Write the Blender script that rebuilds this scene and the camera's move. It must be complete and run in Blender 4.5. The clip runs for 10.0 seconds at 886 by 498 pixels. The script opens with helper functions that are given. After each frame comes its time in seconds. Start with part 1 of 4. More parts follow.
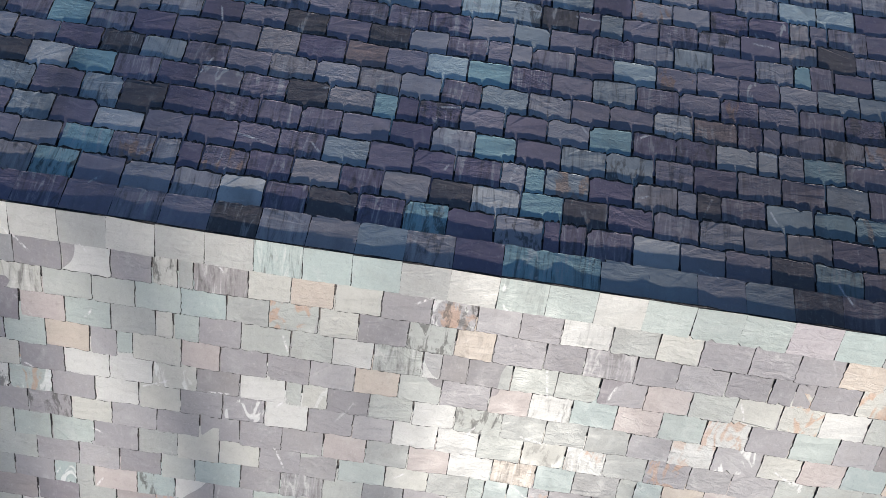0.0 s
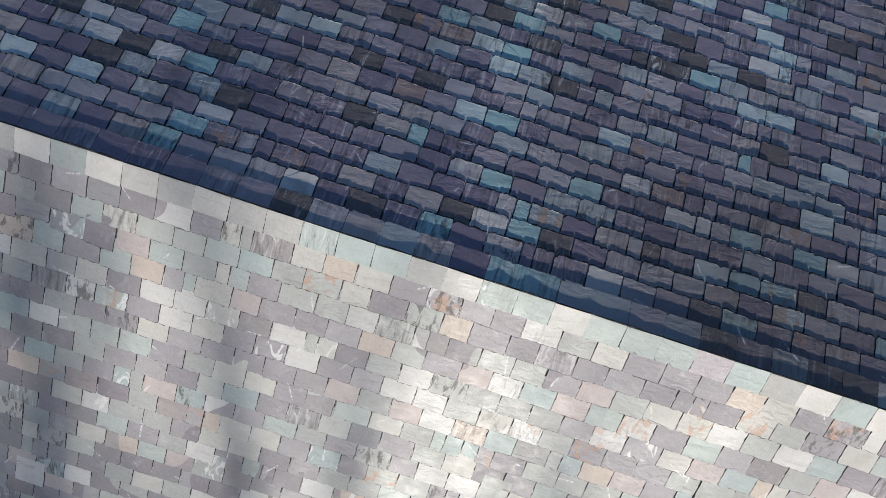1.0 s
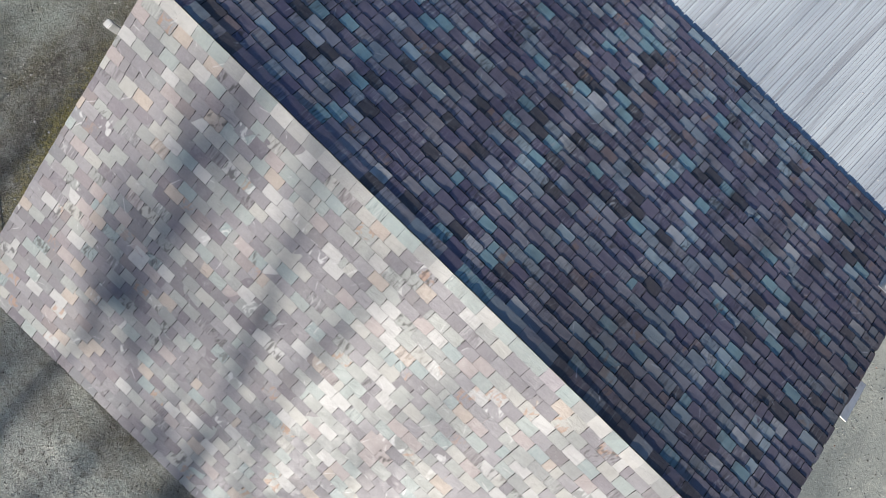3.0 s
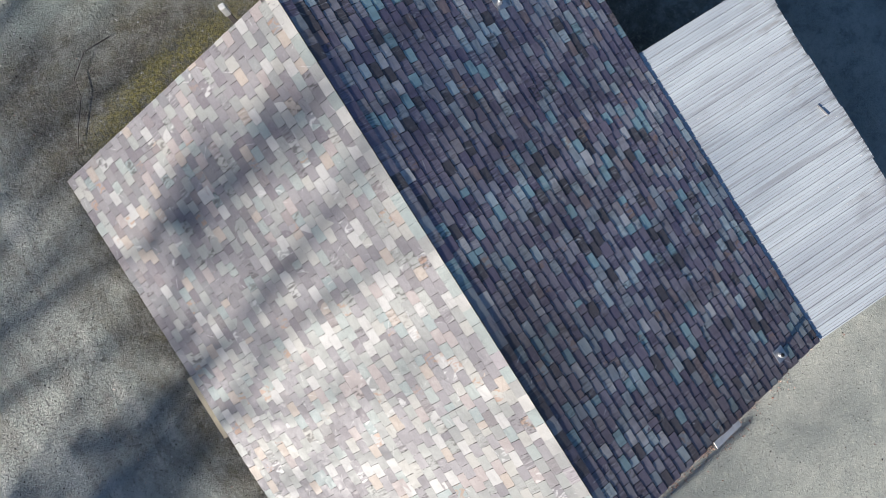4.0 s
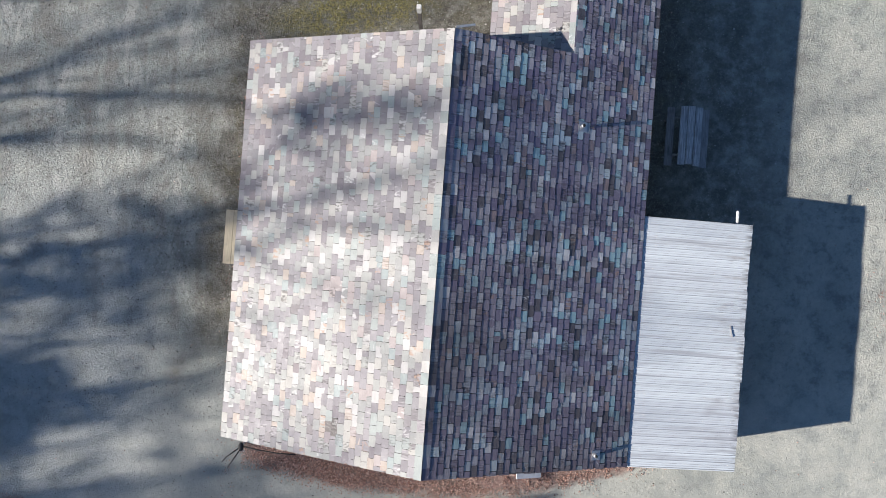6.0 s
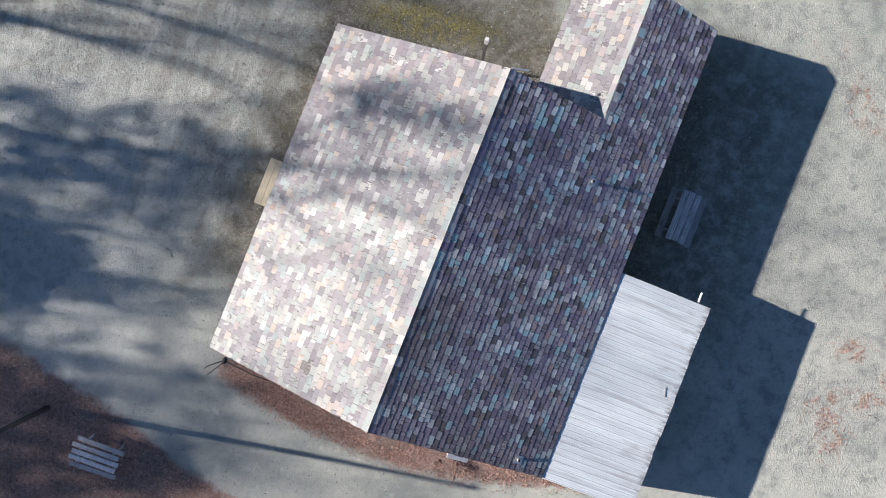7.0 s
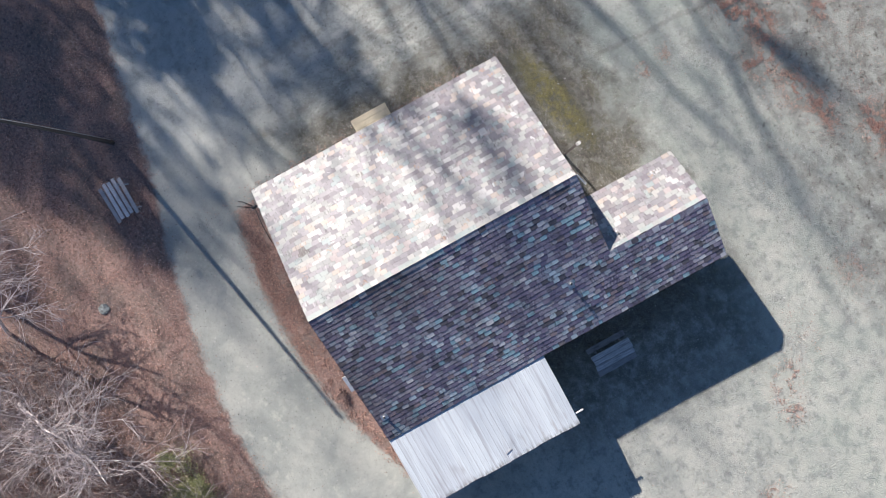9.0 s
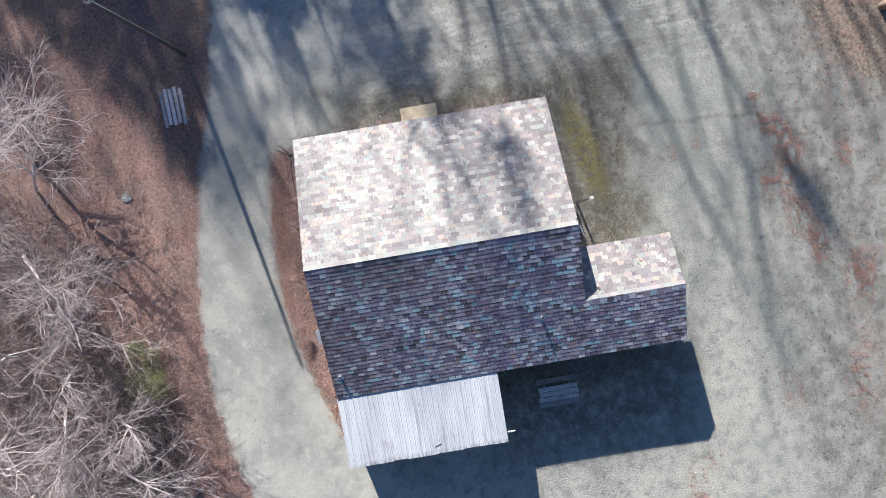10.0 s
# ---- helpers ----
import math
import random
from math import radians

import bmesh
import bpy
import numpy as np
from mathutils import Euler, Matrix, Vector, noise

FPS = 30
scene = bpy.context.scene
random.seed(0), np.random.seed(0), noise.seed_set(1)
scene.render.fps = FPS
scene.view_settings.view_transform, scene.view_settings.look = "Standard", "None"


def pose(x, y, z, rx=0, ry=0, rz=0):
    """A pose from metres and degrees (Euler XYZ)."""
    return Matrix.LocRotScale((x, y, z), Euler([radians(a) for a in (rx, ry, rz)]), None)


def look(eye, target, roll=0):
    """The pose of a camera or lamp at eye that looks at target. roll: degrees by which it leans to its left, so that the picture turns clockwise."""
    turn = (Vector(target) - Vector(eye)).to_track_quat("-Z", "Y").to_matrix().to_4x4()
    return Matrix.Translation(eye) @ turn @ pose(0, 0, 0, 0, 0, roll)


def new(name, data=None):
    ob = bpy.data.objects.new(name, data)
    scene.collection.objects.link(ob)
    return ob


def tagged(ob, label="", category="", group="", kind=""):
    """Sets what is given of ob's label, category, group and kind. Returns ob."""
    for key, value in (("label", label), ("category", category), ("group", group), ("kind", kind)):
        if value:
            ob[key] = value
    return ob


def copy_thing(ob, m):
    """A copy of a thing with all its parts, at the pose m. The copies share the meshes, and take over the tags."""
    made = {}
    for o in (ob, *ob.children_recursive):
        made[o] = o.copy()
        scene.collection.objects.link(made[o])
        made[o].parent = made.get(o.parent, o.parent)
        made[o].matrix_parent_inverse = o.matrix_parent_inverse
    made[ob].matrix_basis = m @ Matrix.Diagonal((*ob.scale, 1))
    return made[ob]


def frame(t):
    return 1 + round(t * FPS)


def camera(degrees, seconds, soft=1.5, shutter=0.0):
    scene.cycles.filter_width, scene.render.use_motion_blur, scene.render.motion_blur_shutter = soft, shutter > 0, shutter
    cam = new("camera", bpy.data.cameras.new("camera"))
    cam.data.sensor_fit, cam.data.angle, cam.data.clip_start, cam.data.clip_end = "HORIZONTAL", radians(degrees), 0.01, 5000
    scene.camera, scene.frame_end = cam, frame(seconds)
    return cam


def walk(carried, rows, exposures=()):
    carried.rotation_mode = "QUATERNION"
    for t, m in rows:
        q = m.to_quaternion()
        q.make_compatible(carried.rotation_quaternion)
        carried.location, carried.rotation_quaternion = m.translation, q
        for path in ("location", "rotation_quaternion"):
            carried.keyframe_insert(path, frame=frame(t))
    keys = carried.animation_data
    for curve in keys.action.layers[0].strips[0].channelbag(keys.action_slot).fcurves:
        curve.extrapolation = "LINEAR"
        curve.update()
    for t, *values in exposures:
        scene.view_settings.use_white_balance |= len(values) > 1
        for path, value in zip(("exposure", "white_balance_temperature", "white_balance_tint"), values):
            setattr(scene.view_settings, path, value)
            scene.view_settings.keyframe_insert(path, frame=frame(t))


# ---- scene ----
# the drone looks straight down, climbs and turns: seconds, x, y, z, small tilts, heading
cam = camera(75.0, 10.0, soft=0.9)
PATH = [
    (0, 0.124, 0.611, 8.366, -0.12, -0.24, -81.26),
    (0.5, 0.132, 0.625, 8.947, -0.11, -0.26, -77.07),
    (1, 0.135, 0.623, 9.500, -0.08, -0.19, -71.96),
    (1.5, 0.129, 0.612, 10.053, -0.01, -0.14, -65.35),
    (2, 0.129, 0.587, 10.785, 0.09, 0.02, -58.48),
    (2.5, 0.128, 0.576, 11.687, 0.12, -0.05, -51.75),
    (2.7, 0.126, 0.572, 12.088, 0.16, -0.05, -49.28),
    (4, 0.093, 0.466, 15.179, 0.02, -0.15, -32.30),
    (4.5, 0.084, 0.464, 16.360, -0.17, -0.17, -24.12),
    (5, 0.101, 0.449, 17.439, -0.14, -0.07, -14.27),
    (5.5, 0.109, 0.396, 18.481, -0.04, -0.06, -4.74),
    (7, 0.105, 0.223, 21.985, 0.23, -0.06, 21.54),
    (7.5, 0.100, 0.165, 23.178, 0.30, -0.01, 30.14),
    (8, 0.085, 0.166, 24.458, 0.22, -0.02, 39.80),
    (8.5, 0.067, 0.186, 25.696, 0.06, -0.05, 50.11),
    (9, 0.061, 0.221, 26.790, 0.05, -0.00, 61.14),
    (9.3, 0.047, 0.241, 27.430, 0.01, -0.02, 67.38),
    (9.5, 0.038, 0.262, 27.855, -0.03, 0.02, 71.18),
    (9.7, 0.030, 0.290, 28.272, -0.07, -0.01, 75.17),
    (10, 0.020, 0.330, 28.872, -0.10, 0.08, 80.28),
]
walk(cam, [(t, pose(x, y, z, a, b, turn)) for t, x, y, z, a, b, turn in PATH], [(0, 0.72, 6310, 8.5), (2, 0.56, 6310, 9), (5, 0.77, 6270, 12), (7.5, 0.97, 6310, 14), (10, 1.09, 6270, 15)])

# ---- world ----
SUN_ELEV, SHADOW_TURN = radians(24.6), radians(12.6)
sun_way = Vector((math.cos(SHADOW_TURN) * math.cos(SUN_ELEV), math.sin(SHADOW_TURN) * math.cos(SUN_ELEV), -math.sin(SUN_ELEV)))
sky_world = bpy.data.worlds.new("sky")
scene.world = sky_world
sky_world.use_nodes = True
wn = sky_world.node_tree.nodes
sky = wn.new("ShaderNodeTexSky")
sky.sky_type, sky.sun_disc = "NISHITA", False
sky.sun_elevation, sky.sun_rotation = SUN_ELEV, radians(270) - SHADOW_TURN
sky.air_density, sky.dust_density, sky.ozone_density = 1.0, 0.1, 4.8
wn["Background"].inputs["Strength"].default_value = 0.050
sky_world.node_tree.links.new(sky.outputs[0], wn["Background"].inputs["Color"])
sun_data = bpy.data.lights.new("sun", "SUN")
sun_data.energy, sun_data.angle, sun_data.color = 5.0, radians(0.72), (1.0, 0.925, 0.82)
sun = new("sun", sun_data)
sun.matrix_world = look(-60 * sun_way, (0, 0, 0))

# ---- plan ----
ZR, ZE, XE = 4.80, 2.65, 5.97          # ridge, eaves, half span
PITCH = (ZR - ZE) / XE
Y0, Y1, Y2 = -5.6, 6.03, 10.50        # south gable, north gable, end of the wing
LX, LZ0, LZ1, LY0, LY1 = 9.28, 2.632, 2.40, -5.62, 1.74   # lean-to
XW, ZW, XV = 3.38, 3.565, 1.12         # wing ridge, its height, wing's west eave
ZV = ZW - PITCH * (XW - XV)
LITTER = [(-24, -8.0), (-19, -8.2), (-14, -9.1), (-9, -10.1), (-5, -11.2), (0, -12.0), (4, -12.2), (8.5, -11.7), (11, -11.0), (20, -8.5)]


# ---- mesh helpers ----
def mesh_of(name, verts, faces, smooth=False):
    me = bpy.data.meshes.new(name)
    me.from_pydata([tuple(v) for v in verts], [], [tuple(f) for f in faces])
    me.update()
    if smooth:
        me.polygons.foreach_set("use_smooth", [True] * len(me.polygons))
    return me


def part(name, shape, material, parent=None, label="", at=None):
    """Links a bmesh or a mesh as one object under parent."""
    if isinstance(shape, bmesh.types.BMesh):
        me = bpy.data.meshes.new(name)
        shape.to_mesh(me)
        shape.free()
    else:
        me = shape
    if material is not None and not me.materials:
        me.materials.append(material)
    ob = new(name, me)
    if parent is not None:
        ob.parent = parent
    if at is not None:
        ob.matrix_basis = at
    if label:
        ob["label"] = label
    return ob


def thing(name, x, y, z, label, category, group="", turn=0.0, kind=""):
    ob = new(name)
    ob.matrix_basis = pose(x, y, z, 0, 0, turn)
    return tagged(ob, label, category, group, kind)


def box(x0, x1, y0, y1, z0, z1, bevel=0.0, bm=None):
    own = bm is None
    bm = bm or bmesh.new()
    bmesh.ops.create_cube(bm, size=1, matrix=Matrix.LocRotScale(((x0 + x1) / 2, (y0 + y1) / 2, (z0 + z1) / 2), None, (x1 - x0, y1 - y0, z1 - z0)))
    if bevel and own:
        bmesh.ops.bevel(bm, geom=bm.edges[:], offset=bevel, segments=2, affect="EDGES")
    return bm


def prism(outline, y0, y1, axis="y"):
    """A solid from an outline in the x-z plane, drawn out along y."""
    n = len(outline)
    verts = [(x, y0, z) for x, z in outline] + [(x, y1, z) for x, z in outline]
    faces = [tuple(range(n)), tuple(range(2 * n - 1, n - 1, -1))] + [(i, i + n, (i + 1) % n + n, (i + 1) % n) for i in range(n)]
    bm = bmesh.new()
    vs = [bm.verts.new(v) for v in verts]
    for f in faces:
        bm.faces.new([vs[i] for i in f])
    bmesh.ops.recalc_face_normals(bm, faces=bm.faces[:])
    return bm


def tubes(lines, sides=5, cap=True):
    """Verts and faces of tapering tubes along lines of (point, radius)."""
    verts, faces = [], []
    ring = [(math.cos(2 * math.pi * k / sides), math.sin(2 * math.pi * k / sides)) for k in range(sides)]
    for line in lines:
        start = len(verts)
        n = len(line)
        for i, (p, r) in enumerate(line):
            a = line[max(i - 1, 0)][0]
            b = line[min(i + 1, n - 1)][0]
            d = (b - a)
            if d.length < 1e-6:
                d = Vector((0, 0, 1))
            d.normalize()
            u = d.cross(Vector((0.31, 0.95, 0.07)))
            if u.length < 1e-3:
                u = d.cross(Vector((1, 0, 0)))
            u.normalize()
            w = d.cross(u)
            for c, s in ring:
                verts.append(p + u * (r * c) + w * (r * s))
        for i in range(n - 1):
            o = start + i * sides
            for k in range(sides):
                faces.append((o + k, o + (k + 1) % sides, o + sides + (k + 1) % sides, o + sides + k))
        if cap:
            faces.append(tuple(range(start + sides - 1, start - 1, -1)))
            faces.append(tuple(range(start + (n - 1) * sides, start + n * sides)))
    return verts, faces


def rod(points, radius, sides=8):
    v, f = tubes([[(Vector(p), radius) for p in points]], sides)
    return mesh_of("rod", v, f, True)


# ---- materials ----
class Nodes:
    """Short hand for a material's node tree."""

    def __init__(self, name, rough=0.8, metal=0.0):
        self.mat = bpy.data.materials.new(name)
        self.mat.use_nodes = True
        self.tree = self.mat.node_tree
        self.bsdf = self.tree.nodes["Principled BSDF"]
        self.bsdf.inputs["Roughness"].default_value = rough
        self.bsdf.inputs["Metallic"].default_value = metal
        geo = self.tree.nodes.new("ShaderNodeNewGeometry")
        self.place, self.island = geo.outputs["Position"], geo.outputs["Random Per Island"]

    def put(self, socket, value):
        if hasattr(value, "is_output"):
            self.tree.links.new(value, socket)
        elif value is not None:
            socket.default_value = value

    def node(self, kind, **sockets):
        n = self.tree.nodes.new(kind)
        for k, v in sockets.items():
            self.put(n.inputs[k.replace("_", " ")], v)
        return n

    def noise(self, scale, detail=4.0, rough=0.6, stretch=None, shift=None, distort=0.0):
        v = self.place
        if stretch or shift:
            m = self.node("ShaderNodeMapping", Vector=v)
            m.inputs["Scale"].default_value = stretch or (1, 1, 1)
            if shift is not None:
                self.put(m.inputs["Location"], shift)
            v = m.outputs[0]
        n = self.node("ShaderNodeTexNoise", Vector=v, Scale=scale, Detail=detail, Roughness=rough, Distortion=distort)
        return n.outputs[0]

    def span(self, value, a, b, lo=0.0, hi=1.0, smooth=True):
        n = self.node("ShaderNodeMapRange", Value=value)
        n.interpolation_type = "SMOOTHSTEP" if smooth else "LINEAR"
        for k, v in zip(("From Min", "From Max", "To Min", "To Max"), (a, b, lo, hi)):
            self.put(n.inputs[k], v)
        return n.outputs[0]

    def math(self, op, a, b=0.0, clamp=False):
        n = self.tree.nodes.new("ShaderNodeMath")
        n.operation, n.use_clamp = op, clamp
        self.put(n.inputs[0], a)
        self.put(n.inputs[1], b)
        return n.outputs[0]

    def mix(self, t, a, b, way="MIX"):
        n = self.tree.nodes.new("ShaderNodeMix")
        n.data_type, n.blend_type = "RGBA", way
        for s, v in ((n.inputs[0], t), (n.inputs[6], a), (n.inputs[7], b)):
            if isinstance(v, tuple) and len(v) == 3:
                v = (*v, 1.0)
            self.put(s, v)
        return n.outputs[2]

    def ramp(self, value, stops, constant=False):
        n = self.node("ShaderNodeValToRGB", Fac=value)
        n.color_ramp.interpolation = "CONSTANT" if constant else "LINEAR"
        e = n.color_ramp.elements
        while len(e) < len(stops):
            e.new(0.5)
        for k, (p, c) in enumerate(stops):
            e[k].position, e[k].color = p, (*c, 1.0)
        return n.outputs[0]

    def bump(self, height, strength, distance=0.01):
        n = self.node("ShaderNodeBump", Height=height, Strength=strength, Distance=distance)
        self.put(self.bsdf.inputs["Normal"], n.outputs[0])

    def done(self, colour, rough=None):
        if isinstance(colour, tuple) and len(colour) == 3:
            colour = (*colour, 1.0)
        self.put(self.bsdf.inputs["Base Color"], colour)
        if rough is not None:
            self.put(self.bsdf.inputs["Roughness"], rough)
        return self.mat


MIXED = [(0.00, (0.262, 0.245, 0.260)), (0.08, (0.303, 0.284, 0.298)), (0.21, (0.340, 0.322, 0.332)), (0.32, (0.336, 0.339, 0.327)),
         (0.45, (0.376, 0.382, 0.361)), (0.58, (0.347, 0.379, 0.362)), (0.66, (0.310, 0.354, 0.348)), (0.69, (0.420, 0.408, 0.377)),
         (0.79, (0.384, 0.332, 0.319)), (0.85, (0.472, 0.461, 0.445)), (0.94, (0.414, 0.353, 0.304)), (0.985, (0.216, 0.197, 0.201))]
# east slope: purple and teal slates, its shade partly put into their colour
SHADED_PURPLE = [(0.00, (0.214, 0.178, 0.257)), (0.14, (0.268, 0.227, 0.293)), (0.34, (0.329, 0.291, 0.346)), (0.51, (0.416, 0.392, 0.425)),
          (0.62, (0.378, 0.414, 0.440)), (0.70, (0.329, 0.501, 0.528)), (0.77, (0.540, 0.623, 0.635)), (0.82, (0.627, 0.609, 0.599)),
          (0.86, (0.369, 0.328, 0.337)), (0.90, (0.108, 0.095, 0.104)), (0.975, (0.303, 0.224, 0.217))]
PALE = [(0.00, (0.393, 0.387, 0.372)), (0.22, (0.354, 0.389, 0.372)), (0.42, (0.459, 0.446, 0.423)), (0.62, (0.332, 0.380, 0.367)), (0.74, (0.516, 0.498, 0.468)), (0.88, (0.358, 0.323, 0.337))]


def slate_material(name, single, stops, streaked=0.12, weathered=0.0, relief=0.36, mauve=0.0):
    """Mixed purple, green, grey and buff slates with cleft relief; streaked: the share with rain streaks; weathered:
    black staining over areas, and a darker south end.
    """
    m = Nodes(name, 0.62)
    pick = m.tree.nodes.new("ShaderNodeObjectInfo").outputs["Random"] if single else m.island
    white = m.node("ShaderNodeTexWhiteNoise", Vector=m.math("MULTIPLY", pick, 917.0))
    second = m.node("ShaderNodeSeparateColor", Color=white.outputs["Color"])
    third = m.node("ShaderNodeSeparateColor", Color=m.node("ShaderNodeTexWhiteNoise", Vector=m.math("MULTIPLY", pick, 331.0)).outputs["Color"])
    base = m.ramp(white.outputs["Value"], stops, True)
    tone = m.span(second.outputs[0], 0, 1, 0.94, 1.16, False)
    base = m.mix(1.0, base, m.node("ShaderNodeCombineColor", Red=tone, Green=tone, Blue=tone).outputs[0], "MULTIPLY")
    if mauve:
        batch = m.noise(0.38, 3, 0.55, None, (5.0, 2.0, 0.0))
        up_y = m.node("ShaderNodeSeparateXYZ", Vector=m.place).outputs[1]
        batch = m.span(m.math("ADD", batch, m.math("MULTIPLY", up_y, 0.03)), 0.42, 0.68, 0.05, 0.50)
        chosen = m.math("LESS_THAN", third.outputs[2], batch)
        base = m.mix(m.math("MULTIPLY", chosen, mauve), base, m.ramp(third.outputs[0], [(0.0, (0.180, 0.156, 0.178)), (0.45, (0.240, 0.212, 0.232)), (0.8, (0.280, 0.268, 0.275))], True))
    shift = m.node("ShaderNodeCombineXYZ", X=m.math("MULTIPLY", second.outputs[1], 30.0), Y=m.math("MULTIPLY", second.outputs[2], 30.0)).outputs[0]
    # soft clouding inside a slate
    cloud = m.noise(6.0, 4, 0.6, None, shift, 0.6)
    base = m.mix(m.span(cloud, 0.45, 0.8, 0, 0.22), base, (0.30, 0.275, 0.25))
    base = m.mix(m.span(cloud, 0.45, 0.25, 0, 0.20), base, (0.60, 0.585, 0.56))
    # fine rain streaks down the slope, dark and pale, on some slates
    streak = m.noise(1.0, 6, 0.68, (3.6, 22.0, 3.6), shift, 0.9)
    marked = m.span(second.outputs[2], 1.0 - streaked, 1.06 - streaked)
    base = m.mix(m.math("MULTIPLY", m.span(streak, 0.48, 0.68), m.math("MULTIPLY", marked, 0.75)), base, (0.070, 0.062, 0.060))
    base = m.mix(m.math("MULTIPLY", m.span(streak, 0.47, 0.36), m.math("MULTIPLY", marked, 0.55)), base, (0.62, 0.60, 0.58))
    # rust on a few, a bleached flake on a few
    rusty = m.noise(7.0, 3, 0.6, (0.7, 1.3, 0.7), shift, 0.8)
    base = m.mix(m.math("MULTIPLY", m.span(rusty, 0.50, 0.60), m.span(third.outputs[0], 0.965, 0.975, 0.0, 0.65)), base, (0.46, 0.27, 0.17))
    base = m.mix(m.math("MULTIPLY", m.span(rusty, 0.45, 0.38), m.span(third.outputs[1], 0.95, 0.96, 0.0, 0.7)), base, (0.72, 0.71, 0.69))
    soot = m.noise(9.0, 5, 0.7, (0.6, 1.5, 0.6), shift, 0.5)
    base = m.mix(m.math("MULTIPLY", m.span(soot, 0.50, 0.60), m.span(third.outputs[2], 0.955, 0.965, 0.0, 0.75)), base, (0.060, 0.055, 0.052))
    # weathering over whole areas, drawn out down the slope
    stain = m.noise(0.9, 5, 0.6)
    base = m.mix(m.span(stain, 0.56, 0.76, 0, 0.22), base, (0.08, 0.075, 0.075))
    if weathered:
        run = m.noise(1.0, 5, 0.62, (0.30, 1.25, 0.30), (2.6, 0.7, 0.0), 0.4)
        base = m.mix(m.math("MULTIPLY", m.span(run, 0.47, 0.66), weathered), base, (0.062, 0.052, 0.052))
        # darker brown towards the south end, broken up by noise
        south = m.noise(0.22, 3, 0.5, None, (0.0, 31.0, 0.0))
        lean_y = m.node("ShaderNodeSeparateXYZ", Vector=m.place).outputs[1]
        south = m.span(m.math("ADD", m.math("MULTIPLY", lean_y, -0.05), south), 0.48, 0.82, 0.0, 0.66)
        base = m.mix(south, base, (0.120, 0.096, 0.096))
    # straight pale scratches, a few to the square metre
    cells = m.node("ShaderNodeMapping", Vector=m.place)
    cells.inputs["Scale"].default_value = (2.3, 2.3, 0.0)
    low_corner = m.tree.nodes.new("ShaderNodeVectorMath")
    low_corner.operation = "FLOOR"
    m.put(low_corner.inputs[0], cells.outputs[0])
    part_of = m.tree.nodes.new("ShaderNodeVectorMath")
    part_of.operation = "SUBTRACT"
    m.put(part_of.inputs[0], cells.outputs[0])
    m.put(part_of.inputs[1], low_corner.outputs[0])
    chance = m.node("ShaderNodeSeparateColor", Color=m.node("ShaderNodeTexWhiteNoise", Vector=low_corner.outputs[0]).outputs["Color"])
    turned = m.node("ShaderNodeVectorRotate", Vector=part_of.outputs[0], Center=(0.5, 0.5, 0.0), Angle=m.math("MULTIPLY", chance.outputs[0], 3.14))
    uv = m.node("ShaderNodeSeparateXYZ", Vector=turned.outputs[0])
    broken = m.span(m.noise(45.0, 3, 0.7), 0.40, 0.56)
    thin = m.span(m.math("ABSOLUTE", m.math("SUBTRACT", uv.outputs[0], 0.5)), 0.008, 0.024, 1.0, 0.0)
    short = m.span(m.math("ABSOLUTE", m.math("SUBTRACT", uv.outputs[1], 0.5)), m.math("MULTIPLY", chance.outputs[1], 0.22), m.math("ADD", m.math("MULTIPLY", chance.outputs[1], 0.22), 0.08), 1.0, 0.0)
    scratch = m.math("MULTIPLY", m.math("MULTIPLY", m.math("MULTIPLY", thin, short), broken), m.span(chance.outputs[2], 0.48, 0.60, 0.0, 0.85))
    base = m.mix(scratch, base, (0.68, 0.66, 0.66))
    speck = m.noise(160.0, 2, 0.5)
    base = m.mix(m.span(speck, 0.35, 0.7, 0.0, 0.12), base, (0.10, 0.10, 0.10))
    chip = m.noise(30.0, 6, 0.75, (1.0, 1.4, 1.0), shift)
    base = m.mix(m.span(chip, 0.53, 0.70, 0.0, 0.22), base, (0.10, 0.095, 0.10))
    base = m.mix(m.span(chip, 0.46, 0.30, 0.0, 0.22), base, (0.58, 0.56, 0.53))
    # riven surface: ripples across the slope, strong on some slates
    cleft = m.noise(9.0, 6, 0.62, (1.8, 0.8, 1.8), shift, 0.7)
    grain = m.noise(70.0, 3, 0.6, (1.4, 0.8, 1.4), shift)
    bumps = m.node("ShaderNodeBump", Height=m.math("ADD", cleft, m.math("MULTIPLY", grain, 0.12)), Distance=0.014)
    m.put(bumps.inputs["Strength"], m.span(third.outputs[0], 0.0, 1.0, relief * 0.55, relief * 1.7))
    m.put(m.bsdf.inputs["Normal"], bumps.outputs[0])
    return m.done(base, m.span(cloud, 0.3, 0.7, 0.5, 0.75))


slate_one = slate_material("slate", True, MIXED, 0.07, mauve=0.68)
slate_many = slate_material("slate_course", False, MIXED, 0.07, mauve=0.68)
shaded_purple_one = slate_material("shaded_purple_slate", True, SHADED_PURPLE, 0.36, 0.40, 0.32)
shaded_purple_many = slate_material("shaded_purple_slate_course", False, SHADED_PURPLE, 0.36, 0.40, 0.32)
ridge_mat = slate_material("ridge_slate", True, PALE, 0.10)
sooty_slate = slate_material("sooty_slate", True, [(0.0, (0.115, 0.105, 0.098)), (0.5, (0.165, 0.148, 0.138))], 0.95, 0.0, 0.6)
# near-black edges: dark joints, plus the shadow line under each butt as colour
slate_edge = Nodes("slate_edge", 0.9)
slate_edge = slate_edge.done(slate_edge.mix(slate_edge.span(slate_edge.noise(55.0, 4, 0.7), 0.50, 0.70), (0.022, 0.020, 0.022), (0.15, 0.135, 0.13)))


